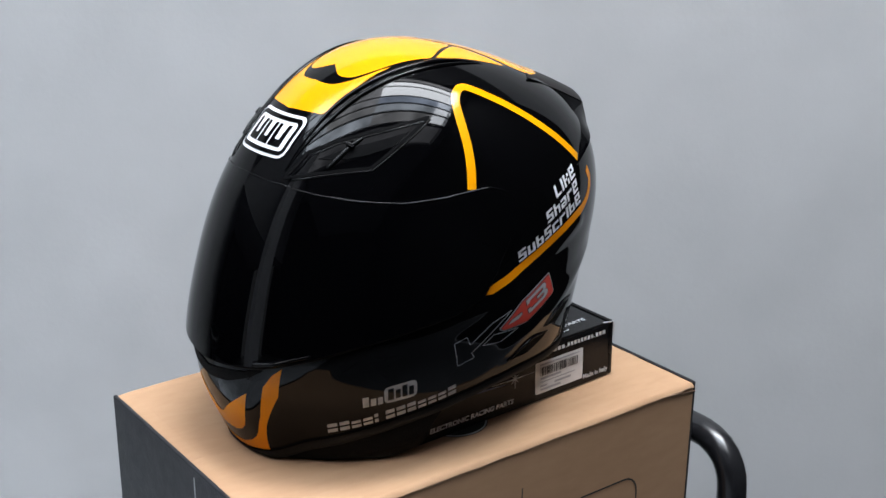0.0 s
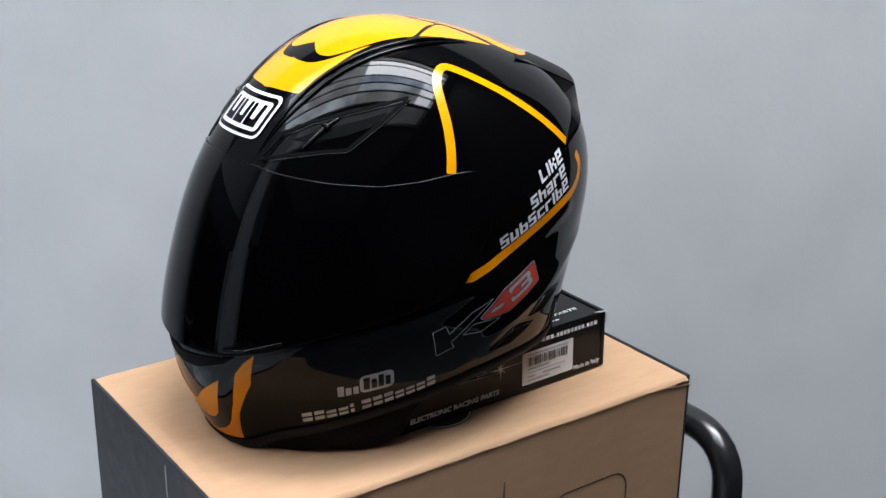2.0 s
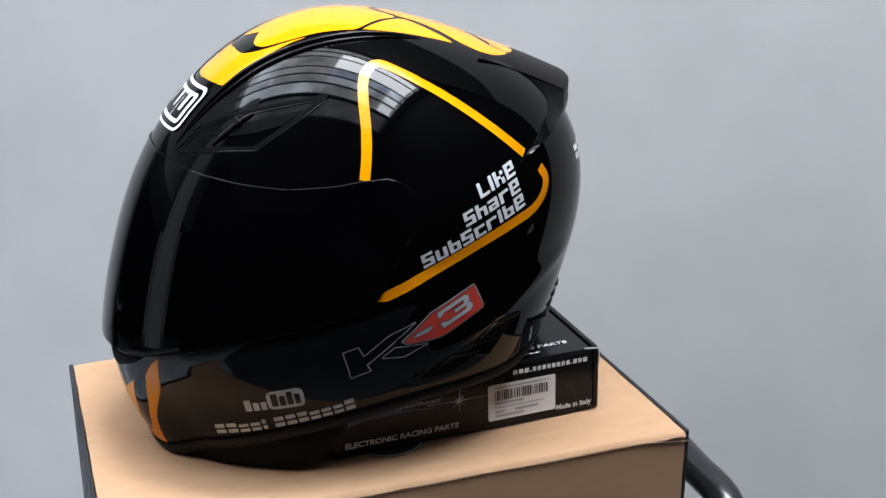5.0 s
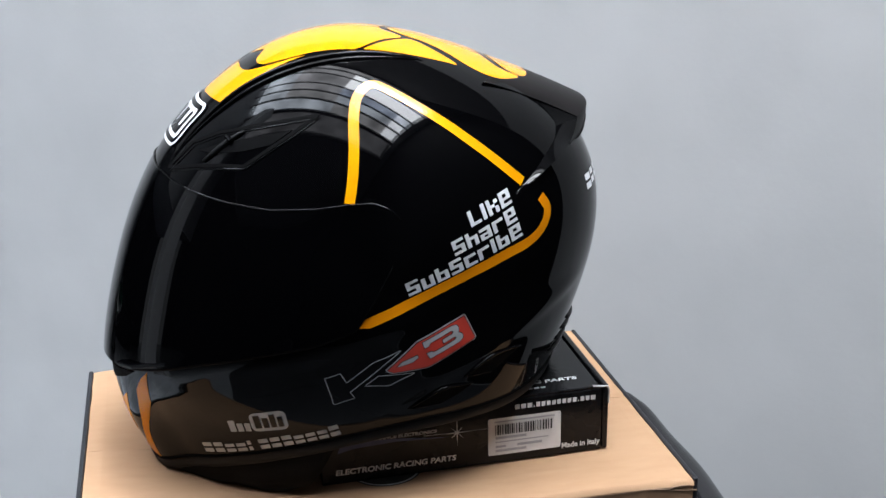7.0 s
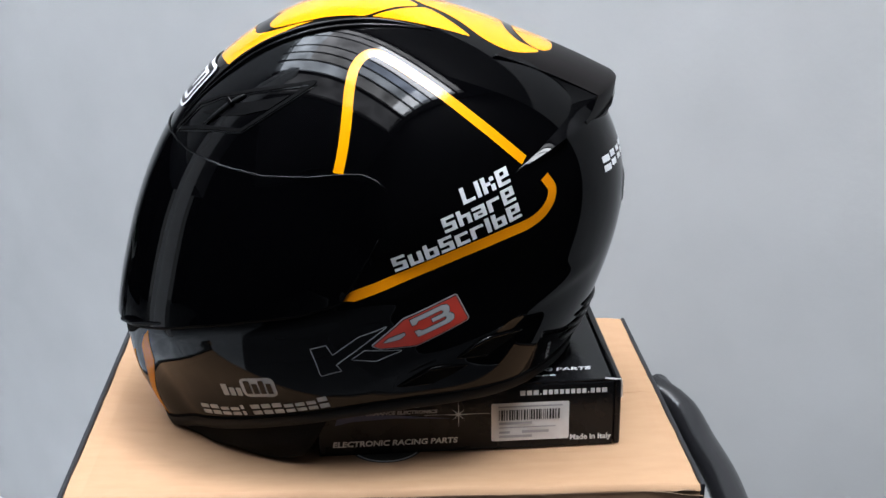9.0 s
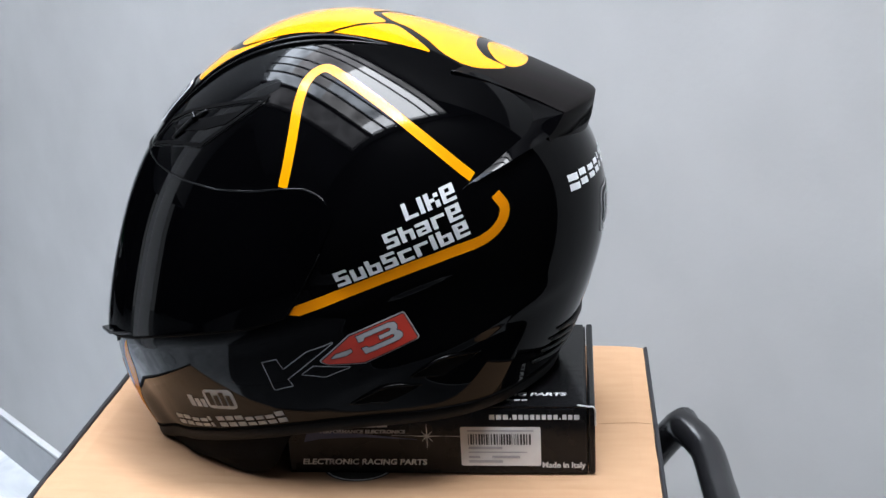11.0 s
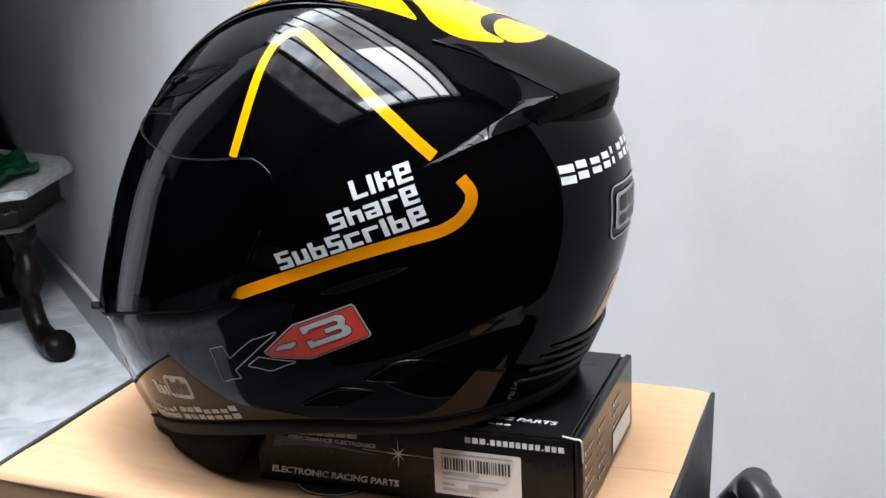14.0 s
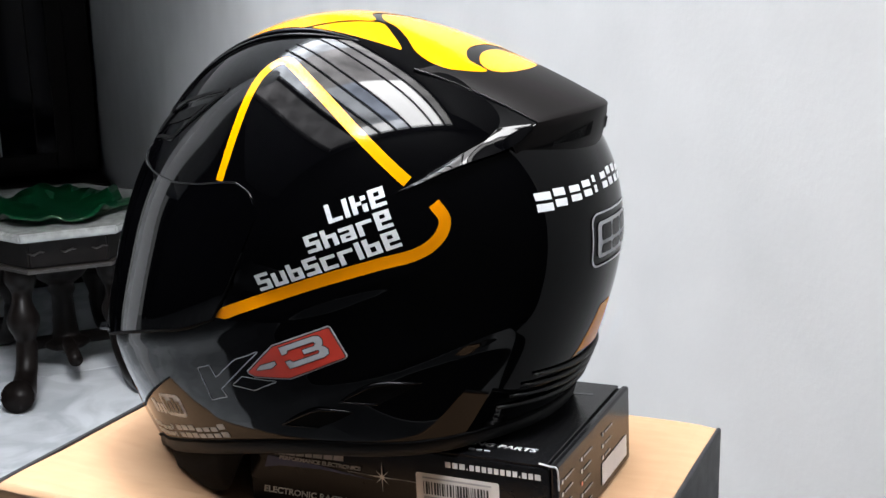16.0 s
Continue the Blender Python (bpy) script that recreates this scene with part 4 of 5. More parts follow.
VIS_A = [0, 17, 29, 43.5, 58, 72, 81.5, 88, 92, 94.5, 96]
VIS_TOP = [0.983, 0.981, 0.9775, 0.9745, 0.973, 0.975, 0.978, 0.979, 0.9765, 0.9725, 0.9665]
VIS_A2 = [0, 9, 19, 30.6, 42, 58, 72, 82, 87, 91, 94, 96]
VIS_BOT = [0.868, 0.870, 0.873, 0.8805, 0.889, 0.8985, 0.905, 0.9125, 0.9285, 0.9435, 0.9570, 0.9660]


def visor_bm():
    """The tinted visor: a shield standing a little proud of the shell, with its own thickness."""
    bm, outer, inner = bmesh.new(), [], []
    angles = np.r_[np.linspace(-96, -80, 24), np.linspace(-79, 79, 112), np.linspace(80, 96, 24)]
    for a in angles:
        zt, zb = np.interp(abs(a), VIS_A, VIS_TOP), np.interp(abs(a), VIS_A2, VIS_BOT)
        zs = np.linspace(zb, zt, 34)
        way = np.array([-math.cos(radians(a)), -math.sin(radians(a)), 0.0])
        o = np.stack([np.full(34, HX), np.full(34, MID), zs], -1)
        P = reach(o, np.broadcast_to(way, (34, 3)))
        n = outward(P)
        proud = 0.0002 + 0.0014 * min(1.0, (96 - abs(a)) / 40)
        flare = 0.0029 * np.clip((zb + 0.055 - zs) / 0.055, 0, 1) ** 2 * min(1.0, (96 - abs(a)) / 40)
        lip = np.linspace(1.0, 0.30, 34)
        outer.append([bm.verts.new(p) for p in P + n * (proud * lip + flare + 0.6 * crease(P))[:, None]])
        inner.append([bm.verts.new(p) for p in P - n * 0.0002])
    for side in (outer, inner):
        for a, b in zip(side, side[1:]):
            for k in range(33):
                bm.faces.new((a[k], a[k + 1], b[k + 1], b[k]))
    for k in (0, 33):
        for i in range(len(angles) - 1):
            bm.faces.new((outer[i][k], outer[i + 1][k], inner[i + 1][k], inner[i][k]))
    for i in (0, len(angles) - 1):
        for k in range(33):
            bm.faces.new((outer[i][k], outer[i][k + 1], inner[i][k + 1], inner[i][k]))
    bmesh.ops.recalc_face_normals(bm, faces=bm.faces[:])
    for e in bm.edges:
        e.smooth = e.calc_face_angle(0.0) < radians(40)
    return bm


def facets_bm(verts, faces, bevel):
    bm = bmesh.new()
    v = [bm.verts.new(p) for p in verts]
    for f in faces:
        bm.faces.new([v[i] for i in f])
    bmesh.ops.recalc_face_normals(bm, faces=bm.faces[:])
    if bevel:
        bmesh.ops.bevel(bm, geom=bm.edges[:], offset=bevel, segments=3, affect="EDGES", profile=0.5)
    return bm


def wing_edge(s):
    """The tail's upper rear edge across the helmet, s from -1 to 1."""
    return np.array([-0.0400 - 0.0177 * s * s, MID + 0.0452 * s, 1.0085 - 0.0038 * s * s])


def wing_root(s):
    """Where the wing's top leaves the crown."""
    return np.array(on_top(-0.0970 - 0.0205 * s * s, 0.0545 * s, 0.0008 * s * s - 0.0003))


def wing_foot(s):
    return np.array([-0.0455 - 0.0207 * s * s, MID + 0.0567 * s, 0.9845 + 0.0107 * s ** 4])


def loft_bm(rows_):
    bm = bmesh.new()
    grid = [[bm.verts.new(p) for p in row] for row in rows_]
    for a, b in zip(grid, grid[1:]):
        for k in range(len(a) - 1):
            bm.faces.new((a[k], a[k + 1], b[k + 1], b[k]))
    bmesh.ops.remove_doubles(bm, verts=bm.verts[:], dist=1e-6)
    bmesh.ops.recalc_face_normals(bm, faces=bm.faces[:])
    return bm


ACROSS = np.linspace(-1, 1, 33)


def spoiler_bm():
    """The wing's top: a smooth panel from the crown to the tail's edge, rolled over at the edge."""
    rows_ = []
    for w in np.r_[np.linspace(0, 0.94, 10), 0.975, 1.0]:
        row = []
        for s in ACROSS:
            p = wing_root(s) * (1 - w) + wing_edge(s) * w + (scoop_edge(w) - wing_root(-1.0) * (1 - w) - wing_edge(-1.0) * w) * np.array([1, -np.sign(s), 1]) * abs(s) ** 6
            p[2] += 0.0012 * math.sin(math.pi * w) * (1 - s ** 4) - (0.0006 if w == 1.0 else 0.0)
            row.append(p)
        rows_.append(row)
    return loft_bm(rows_)


def tail_bm():
    """The rear face under the wing's edge, hollowing in to the shell below."""
    rows_ = []
    for w in (0.0, 0.03, 0.25, 0.5, 0.75, 1.0, 1.25, 1.5):
        row = []
        for s in ACROSS:
            t, f = wing_edge(s), wing_foot(s)
            r = np.array(on_rear(0.050 * s, 0.9690 + 0.006 * s * s, -0.0010))
            if w <= 1.0:
                p = t * (1 - w) + f * w
                p[0] += (0.0010 * math.sin(math.pi * w) - (0.0006 if w == 0 else 0)) * (1 - s ** 4)
            else:
                k = (w - 1.0) / 0.5
                p = f * (1 - k) + r * k - np.array([0.0025 * math.sin(math.pi * k), 0, 0])
            row.append(p)
        rows_.append(row)
    return loft_bm(rows_)


def scoop_edge(w):
    """The wing's bowed side edge, from its root on the crown to the tail's corner."""
    return wing_root(-1.0) * (1 - w) + wing_edge(-1.0) * w + np.array([0.0, 0.0026, 0.0010]) * math.sin(math.pi * w)


def scoop_bm(side):
    """The hollow side under the wing's edge, down to the ledge at its foot."""
    c, l = np.array([-0.0804, 0.0584, 1.0001]), wing_edge(-1.0)
    n = np.cross(c - wing_root(-1.0), l - wing_root(-1.0))
    n = n / np.linalg.norm(n) * (1 if n[2] < 0 else -1)
    rows_ = []
    for j in range(9):
        k = j / 8
        row = [scoop_edge(w) * (1 - k) + (c + (l - c) * w) * k + n * 0.0016 * math.sin(math.pi * k) * math.sin(math.pi * min(1.0, w + 0.25)) for w in np.linspace(0, 0.999, 17)]
        rows_.append([(q[0], q[1] if side == 0 else 2 * MID - q[1], q[2]) for q in row])
    return loft_bm(rows_)


def ledge_bm(side):
    """The glossy, softly swelling ledge under the scoop, from its tip on the shell to the tail."""
    top = smooth_line([tuple(on_side(-0.1085, 0.9768, 0.0006)), (-0.0804, 0.0584, 1.0001), (-0.0577, 0.0740, 1.0047)], 0.0016)
    low = smooth_line([tuple(on_side(-0.1085, 0.9765, 0.0002)), tuple(on_side(-0.0860, 0.9868, 0.0042)), (-0.0655, 0.0610, 0.9950), (-0.0577, 0.0740, 1.0044)], 0.0016)
    n, k = 40, 9
    bm, rows_ = bmesh.new(), []
    pick = lambda line, f: np.array([np.interp(f * (len(line) - 1), np.arange(len(line)), line[:, c]) for c in range(3)])
    out = np.array([0.40, -0.70, 0.58])
    for i in range(n + 1):
        a, b = pick(top, i / n), pick(low, i / n)
        row = []
        for j in range(k):
            w = j / (k - 1)
            q = a + (b - a) * w + out * (0.0008 * math.sin(math.pi * w) * math.sin(math.pi * i / n) ** 0.5 + 0.00012 * math.sin(9 * i / n + 5 * w))
            row.append(bm.verts.new((q[0], q[1] if side == 0 else 2 * MID - q[1], q[2])))
        rows_.append(row)
    for a, b in zip(rows_, rows_[1:]):
        for j in range(k - 1):
            bm.faces.new((a[j], a[j + 1], b[j + 1], b[j]))
    bmesh.ops.remove_doubles(bm, verts=bm.verts[:], dist=1e-6)
    bmesh.ops.recalc_face_normals(bm, faces=bm.faces[:])
    return bm


TAIL = BVHTree.FromBMesh(spoiler_bm())


def on_tail(x, d, lift=0.0):
    """On the crown, or on the wing where that lies higher."""
    out = []
    for a, b, p in zip(x, d, on_top(x, d, lift)):
        hit = TAIL.ray_cast(Vector((a, MID + b, 1.2)), Vector((0, 0, -1)))[0]
        out.append(Vector((a, MID + b, hit.z + lift)) if hit and hit.z + lift > p[2] else Vector(p))
    return out


def helmet():
    t = thing("helmet", -0.19, MID, TOP, "glossy black full-face motorcycle helmet with yellow and orange stripes", "helmet")
    shell = part("shell", shell_bm(), M_BLACK, t, smooth=True)
    part("visor", visor_bm(), M_VISOR, t, "dark smoked visor, closed", smooth=True)
    # thin rounded bead along the visor's upper edge
    bead = []
    for a in np.linspace(-95, 95, 160):
        o = np.array([[HX, MID, np.interp(abs(a), VIS_A, VIS_TOP)]])
        P = reach(o, np.array([[-math.cos(radians(a)), -math.sin(radians(a)), 0.0]]))
        bead.append(tuple((P + outward(P) * (0.0004 * min(1.0, (96 - abs(a)) / 40)))[0]))
    part("visor_bead", tube_bm(bead, 0.00055, 8), M_VISOR, t, smooth=True)
    # dark gap along the visor's lower edge
    seal = []
    for a in np.linspace(-92, 92, 140):
        zb = np.interp(abs(a), VIS_A2, VIS_BOT)
        P = reach(np.array([[HX, MID, zb]]), np.array([[-math.cos(radians(a)), -math.sin(radians(a)), 0.0]]))
        seal.append(tuple((P + outward(P) * 0.0021 * min(1.0, (96 - abs(a)) / 40))[0] - np.array([0, 0, 0.0004])))
    part("visor_seal", tube_bm(seal, 0.0019, 8, [min(1.0, 0.25 + min(i, 139 - i) / 25) for i in range(140)]), M_GROOVE, t, "black rubber seal under the visor", smooth=True)
    # lower edge trim and lining
    ring = [tuple(p) for p in RIM] + [tuple(RIM[0]), tuple(RIM[1])]
    part("edge_trim", tube_bm(ring[:-1], 0.0010, 8), M_GROOVE, t, smooth=True)
    bm, rows_ = bmesh.new(), []
    for f, dz in ((0.990, 0.001), (0.9985, -0.0012), (0.9985, -0.0040), (0.992, -0.0068), (0.975, -0.0080), (0.955, -0.0070)):
        row = []
        for p in RIM:
            x, y = HX + (p[0] - HX) * f, MID + (p[1] - MID) * f
            over_box = x > BX0 - 0.004 and BY0 - 0.004 < y < BY1 + 0.004
            row.append(bm.verts.new((x, y, max(p[2] + dz, BZ1 + 0.0014 if over_box else lid_z(x, y) + 0.0012))))
        rows_.append(row)
    for a, b in zip(rows_, rows_[1:]):
        for k in range(len(RIM)):
            bm.faces.new((a[k], a[(k + 1) % len(RIM)], b[(k + 1) % len(RIM)], b[k]))
    bmesh.ops.recalc_face_normals(bm, faces=bm.faces[:])
    part("lower_flange", bm, M_RUBBER, t, "satin black plastic flange along the lower edge", smooth=True)
    bm, rows_ = bmesh.new(), []
    for f, dz in ((0.985, 0.0), (0.955, -0.012), (0.90, -0.020), (0.80, -0.014), (0.72, 0.02), (0.70, 0.08)):
        row = []
        for p in RIM:
            x, y = HX + (p[0] - HX) * f, MID + (p[1] - MID) * f
            away = max(BX0 - x, BY0 - y, y - BY1, 0.0)
            k = min(1.0, away / 0.010)
            floor_z = BZ1 + 0.0025 + (lid_z(x, y) + 0.0015 - BZ1 - 0.0025) * k * k * (3 - 2 * k)
            # Lining hangs lower beside the parts box, a dark mass in place of shade.
            near = min(1.0, max(0.0, (BX0 + 0.006 - x) / 0.008))
            drop = dz * (0.15 + 1.45 * near) if dz < 0 else dz
            row.append((x, y, max(p[2] + drop, floor_z)))
        zs = np.array([q[2] for q in row])
        zs = np.mean([np.roll(zs, k) for k in range(-4, 5)], axis=0)
        rows_.append([bm.verts.new((x, y, max(z, lid_z(x, y) + 0.0015))) for (x, y, _), z in zip(row, zs)])
    n = len(RIM)
    for a, b in zip(rows_, rows_[1:]):
        for k in range(n):
            bm.faces.new((a[k], a[(k + 1) % n], b[(k + 1) % n], b[k]))
    bm.faces.new(rows_[-1])
    bmesh.ops.recalc_face_normals(bm, faces=bm.faces[:])
    part("neck_roll", bm, M_LINER, t, "padded black neck lining, hung low to stand in for shade on the lid", smooth=True)

    # ---- crown graphics
    w = on_top
    part("crown_graphic", decal([softened(mirrored([(-0.2685, 0.0), (-0.2660, -0.016), (-0.2622, -0.0280), (-0.2605, -0.0296), (-0.2545, -0.0316), (-0.2469, -0.0324), (-0.2352, -0.0332), (-0.2250, -0.0338), (-0.2143, -0.0350), (-0.2200, -0.0330), (-0.2296, -0.0298), (-0.2397, -0.0244), (-0.2463, -0.0166), (-0.2482, -0.0060), (-0.2478, 0.0)]), 0.002)], w), M_YELLOW, t, "yellow crown graphic")
    part("crown_graphic", decal([softened(mirrored([(-0.2330, 0.0), (-0.2350, -0.0035), (-0.2388, -0.0116), (-0.2392, -0.0165), (-0.2380, -0.0205), (-0.2345, -0.0252), (-0.2230, -0.0309), (-0.2095, -0.0342), (-0.1930, -0.0380), (-0.1850, -0.0386), (-0.1690, -0.0272), (-0.1570, -0.0190), (-0.1640, -0.008), (-0.1665, 0.0)]), 0.002)], w), M_YELLOW, t, "yellow crown graphic")
    for s in (1, -1):
        part("crown_graphic", decal([[(x, s * d) for x, d in softened([(-0.1825, -0.0398), (-0.1700, -0.0310), (-0.1558, -0.0217), (-0.1500, -0.0215), (-0.1405, -0.0310), (-0.1300, -0.0424), (-0.1350, -0.0436), (-0.1540, -0.0434), (-0.1720, -0.0418)], 0.002)]], w), M_YELLOW, t, "yellow crown graphic")
    part("crown_graphic", decal([softened(mirrored([(-0.1620, 0.0), (-0.1590, -0.007), (-0.1525, -0.0150), (-0.1440, -0.0200), (-0.1340, -0.0290), (-0.1220, -0.0410), (-0.1080, -0.0440), (-0.0950, -0.0360), (-0.0900, -0.0290), (-0.1010, -0.0260), (-0.1065, -0.0150), (-0.1075, 0.0)]), 0.002)], on_tail), M_YELLOW, t, "yellow crown graphic")
    part("crown_graphic", decal([[(-0.0900 + 0.0115 * math.cos(k * math.pi / 20), 0.0275 * math.sin(k * math.pi / 20)) for k in range(40)]], on_tail), M_YELLOW, t, "yellow crown graphic")
    # ---- side stripes
    part("side_stripe", stripe_bm([(-0.2010, 0.9785), (-0.1985, 0.990), (-0.1965, 1.003), (-0.1945, 1.019), (-0.1910, 1.0285), (-0.1835, 1.0335), (-0.1740, 1.0310), (-0.1500, 1.0175), (-0.1250, 0.9995), (-0.1040, 0.9820)], 0.0056, on_side), M_YELLOW, t, "orange-yellow side stripe")
    part("side_stripe", stripe_bm([(-0.2010, 0.9130), (-0.1780, 0.9225), (-0.1430, 0.9355), (-0.1160, 0.9440), (-0.0985, 0.9490), (-0.0900, 0.9560), (-0.0878, 0.9645), (-0.0925, 0.9720)], 0.0058, on_side, pointed=3), M_ORANGE, t, "orange side stripe")
    # ---- lettering
    base = (-0.1720, 0.9291)
    for word, x, y, wd, ht in (("SUBSCRIBE", 0.0, 0.0, 0.0714, 0.0084), ("SHARE", 0.0309, 0.0101, 0.0403, 0.0085), ("LIKE", 0.0447, 0.0205, 0.0268, 0.0088)):
        wh = turned(*base, 19.5, on_side)
        for bars in letters(word, wd, ht):
            part("letter", bars_bm([(a + x, b + y, c + x, d + y) for a, b, c, d in bars], wh), M_WHITE, t)
    # ---- model mark as plain shapes: red tag with pale bars, thin grey outlines
    tag = [(-0.1848, 0.8866), (-0.1840, 0.8851), (-0.1805, 0.8836), (-0.1606, 0.8849), (-0.1333, 0.8967), (-0.1324, 0.8985), (-0.1392, 0.9128), (-0.1406, 0.9134), (-0.1684, 0.9025)]
    part("tag_graphic", decal([tag], on_side), M_SILVER, t, "grey-edged red tag graphic")
    part("tag_graphic", decal([inset(tag, 0.0006)], on_side, 0.0004), M_INK, t)
    part("tag_graphic", decal([inset(tag, 0.0011)], on_side, 0.0006), M_RED, t, "red tag graphic")
    dash = [(-0.1790, 0.8883), (-0.1760, 0.8914), (-0.1674, 0.8947), (-0.1664, 0.8926), (-0.1698, 0.8899), (-0.1776, 0.8879)]
    part("tag_dash", decal([dash], on_side, 0.0007), M_INK, t)
    part("tag_dash", decal([inset(dash, 0.0004)], on_side, 0.0009), M_SILVER, t)
    wh = turned(-0.1606, 0.8908, 21.5, on_side)
    three = [(0.0, 0.0114), (0.0180, 0.0114), (0.0208, 0.0105), (0.0216, 0.0086), (0.0209, 0.0064), (0.0201, 0.0057), (0.0214, 0.0047), (0.0222, 0.0030), (0.0216, 0.0010), (0.0190, 0.0), (0.0006, 0.0),
             (0.0, 0.0038), (0.0026, 0.0038), (0.0036, 0.0025), (0.0170, 0.0025), (0.0182, 0.0034), (0.0176, 0.0045), (0.0106, 0.0045), (0.0106, 0.0067), (0.0168, 0.0067), (0.0180, 0.0077), (0.0170, 0.0089), (0.0036, 0.0089), (0.0026, 0.0075), (0.0, 0.0075)]
    part("tag_digit", decal([inset(three, -0.0004)], wh, 0.0007), M_INK, t)
    part("tag_digit", decal([three], wh, 0.0009), M_SILVER, t, "pale grey digit three")
    for loop in ([(-0.2175, 0.8826), (-0.2090, 0.8855), (-0.2058, 0.8795), (-0.1916, 0.8915), (-0.1767, 0.8979), (-0.2036, 0.8730), (-0.2010, 0.8690), (-0.2122, 0.8651)], [(-0.1886, 0.8829), (-0.1686, 0.8828), (-0.1826, 0.8760), (-0.1956, 0.8768)]):
        part("outline_graphic", stripe_bm(np.array([p for a, b in zip(loop, loop[1:] + loop[:1]) for p in (a, ((a[0] * 2 + b[0]) / 3, (a[1] * 2 + b[1]) / 3), ((a[0] + 2 * b[0]) / 3, (a[1] + 2 * b[1]) / 3))] + [loop[0]]).tolist(), 0.0005, on_side), M_GREYLINE, t)
    # ---- exhaust slots in the hollow lower flank, on both sides
    for sgn in (-1, 1):
        wv = lambda x, z, lift=0.0, sgn=sgn: on_side(x, z, lift, sgn)
        for loop in ([(-0.1386, 0.8737), (-0.1310, 0.8788), (-0.1205, 0.8836), (-0.1020, 0.8832), (-0.1120, 0.8780), (-0.1220, 0.8729)], [(-0.1709, 0.8580), (-0.1610, 0.8642), (-0.1497, 0.8690), (-0.1330, 0.8685), (-0.1420, 0.8632), (-0.1513, 0.8588)]):
            slot = part("flank_vent", decal([loop], wv), M_GROOVE, t, "black slotted flank vent")
            hood = smooth_line(loop[:4], 0.002)
            part("vent_hood", tube_bm([wv(x, z, 0.0002) for x, z in hood], 0.0010, 8, [0.3 + 0.9 * math.sin(math.pi * (i + 0.5) / len(hood)) for i in range(len(hood))]), M_BLACK, slot, smooth=True)
            lip = smooth_line([loop[5], ((loop[5][0] + loop[0][0]) / 2, (loop[5][1] + loop[0][1]) / 2), loop[0]], 0.002)
            part("vent_lip", tube_bm([wv(x, z, 0.0002) for x, z in lip], 0.0005, 8), M_BLACK, slot, smooth=True)
    # ---- chin decals: channel mark and name as plain bars
    wh = turned(-0.2688, 0.8402, 12, on_side)
    part("mark", decal([round_loop(0.0128, 0.0332, 0.0, 0.0142, 0.0035)], wh), M_SILVER, t, "pale rounded sticker with dark bars")
    for x0, x1, h in ((0.0150, 0.0186, 0.0098), (0.0196, 0.0228, 0.0076), (0.0238, 0.0270, 0.0098), (0.0280, 0.0310, 0.0076)):
        part("mark_bar", bars_bm([(x0, 0.0026, x1, 0.0026 + h)], wh, 0.0005), M_BLACK, t)
    for x0, x1, h in ((0.0, 0.0036, 0.0088), (0.0046, 0.0079, 0.0064), (0.0089, 0.0120, 0.0064)):
        part("mark_bar", bars_bm([(x0, 0.0006, x1, 0.0006 + h)], wh), M_SILVER, t)
    wh = turned(-0.2842, 0.8182, 17.7, on_side)
    for k in range(12):
        h = 0.0082 - 0.0016 * (k in (2, 3, 8, 9, 10))
        a, b = 0.0068 * k, 0.0068 * k + (0.0055 if k != 4 else 0.0022)
        part("name_bar", bars_bm([(a, 0.0, b, 0.40 * h), (a, 0.60 * h, b, h)], wh), M_SILVER, t)
    # ---- chin: orange shield shapes
    w = on_front
    inner = [(-0.0345, 0.8500), (-0.0310, 0.8395), (-0.0274, 0.8297), (-0.0235, 0.8222), (-0.0180, 0.8174), (-0.0118, 0.8152), (0.0, 0.8145), (0.0, 0.8250), (-0.0055, 0.8272), (-0.0101, 0.8316), (-0.0163, 0.8366), (-0.0231, 0.8418)]
    outer = [(-0.0581, 0.8720), (-0.0526, 0.8492), (-0.0392, 0.8250), (-0.0312, 0.8060), (-0.0285, 0.7985), (-0.0150, 0.7980), (0.0, 0.7980), (0.0, 0.8055), (-0.0120, 0.8062), (-0.0215, 0.8098), (-0.0278, 0.8145), (-0.0320, 0.8195), (-0.0385, 0.8330), (-0.0435, 0.8490), (-0.0458, 0.8565), (-0.0522, 0.8660)]
    for half in (inner, outer):
        k = [i for i, p in enumerate(half) if p[0] == 0.0]
        right = half[k[1]:] + half[:k[0] + 1]
        part("chin_graphic", decal([right + [(-d * 0.84, z) for d, z in right[-2:0:-1]]], w), M_ORANGE, t, "orange chin graphic")
    part("chin_vent", decal([[(-0.0480, 0.8690), (-0.0397, 0.8630), (-0.0210, 0.8555), (0.0, 0.8525), (0.0210, 0.8555), (0.0397, 0.8630), (0.0480, 0.8690), (0.0320, 0.8655), (0.0, 0.8600), (-0.0320, 0.8655)]], w, 0.0006), M_LINER, t, "black chin vent")
    # ---- front badge: white plate, black border and blocks
    plate = round_loop(-0.0255, 0.0255, 0.9935, 1.0165, 0.005)
    part("badge", decal([plate], w, 0.0010), M_WHITE, t, "white badge with black blocks")
    part("badge_border", decal([round_loop(-0.0240, 0.0240, 0.9950, 1.0150, 0.004), round_loop(-0.0215, 0.0215, 0.9972, 1.0128, 0.0025)], w, 0.0013), M_BLACK, t)
    for a, b, z1 in ((-0.0180, -0.0066, 1.0110), (-0.0052, 0.0058, 1.0110), (0.0072, 0.0180, 1.0110)):
        part("badge_block", decal([[(a, 0.9992), (b, 0.9992), (b, z1), (b - 0.0030, z1), (b - 0.0038, 1.0030), (a + 0.0038, 1.0030), (a + 0.0030, z1), (a, z1)]], w, 0.0013), M_BLACK, t)
    # ---- rear badge and name as plain bars
    w = on_rear
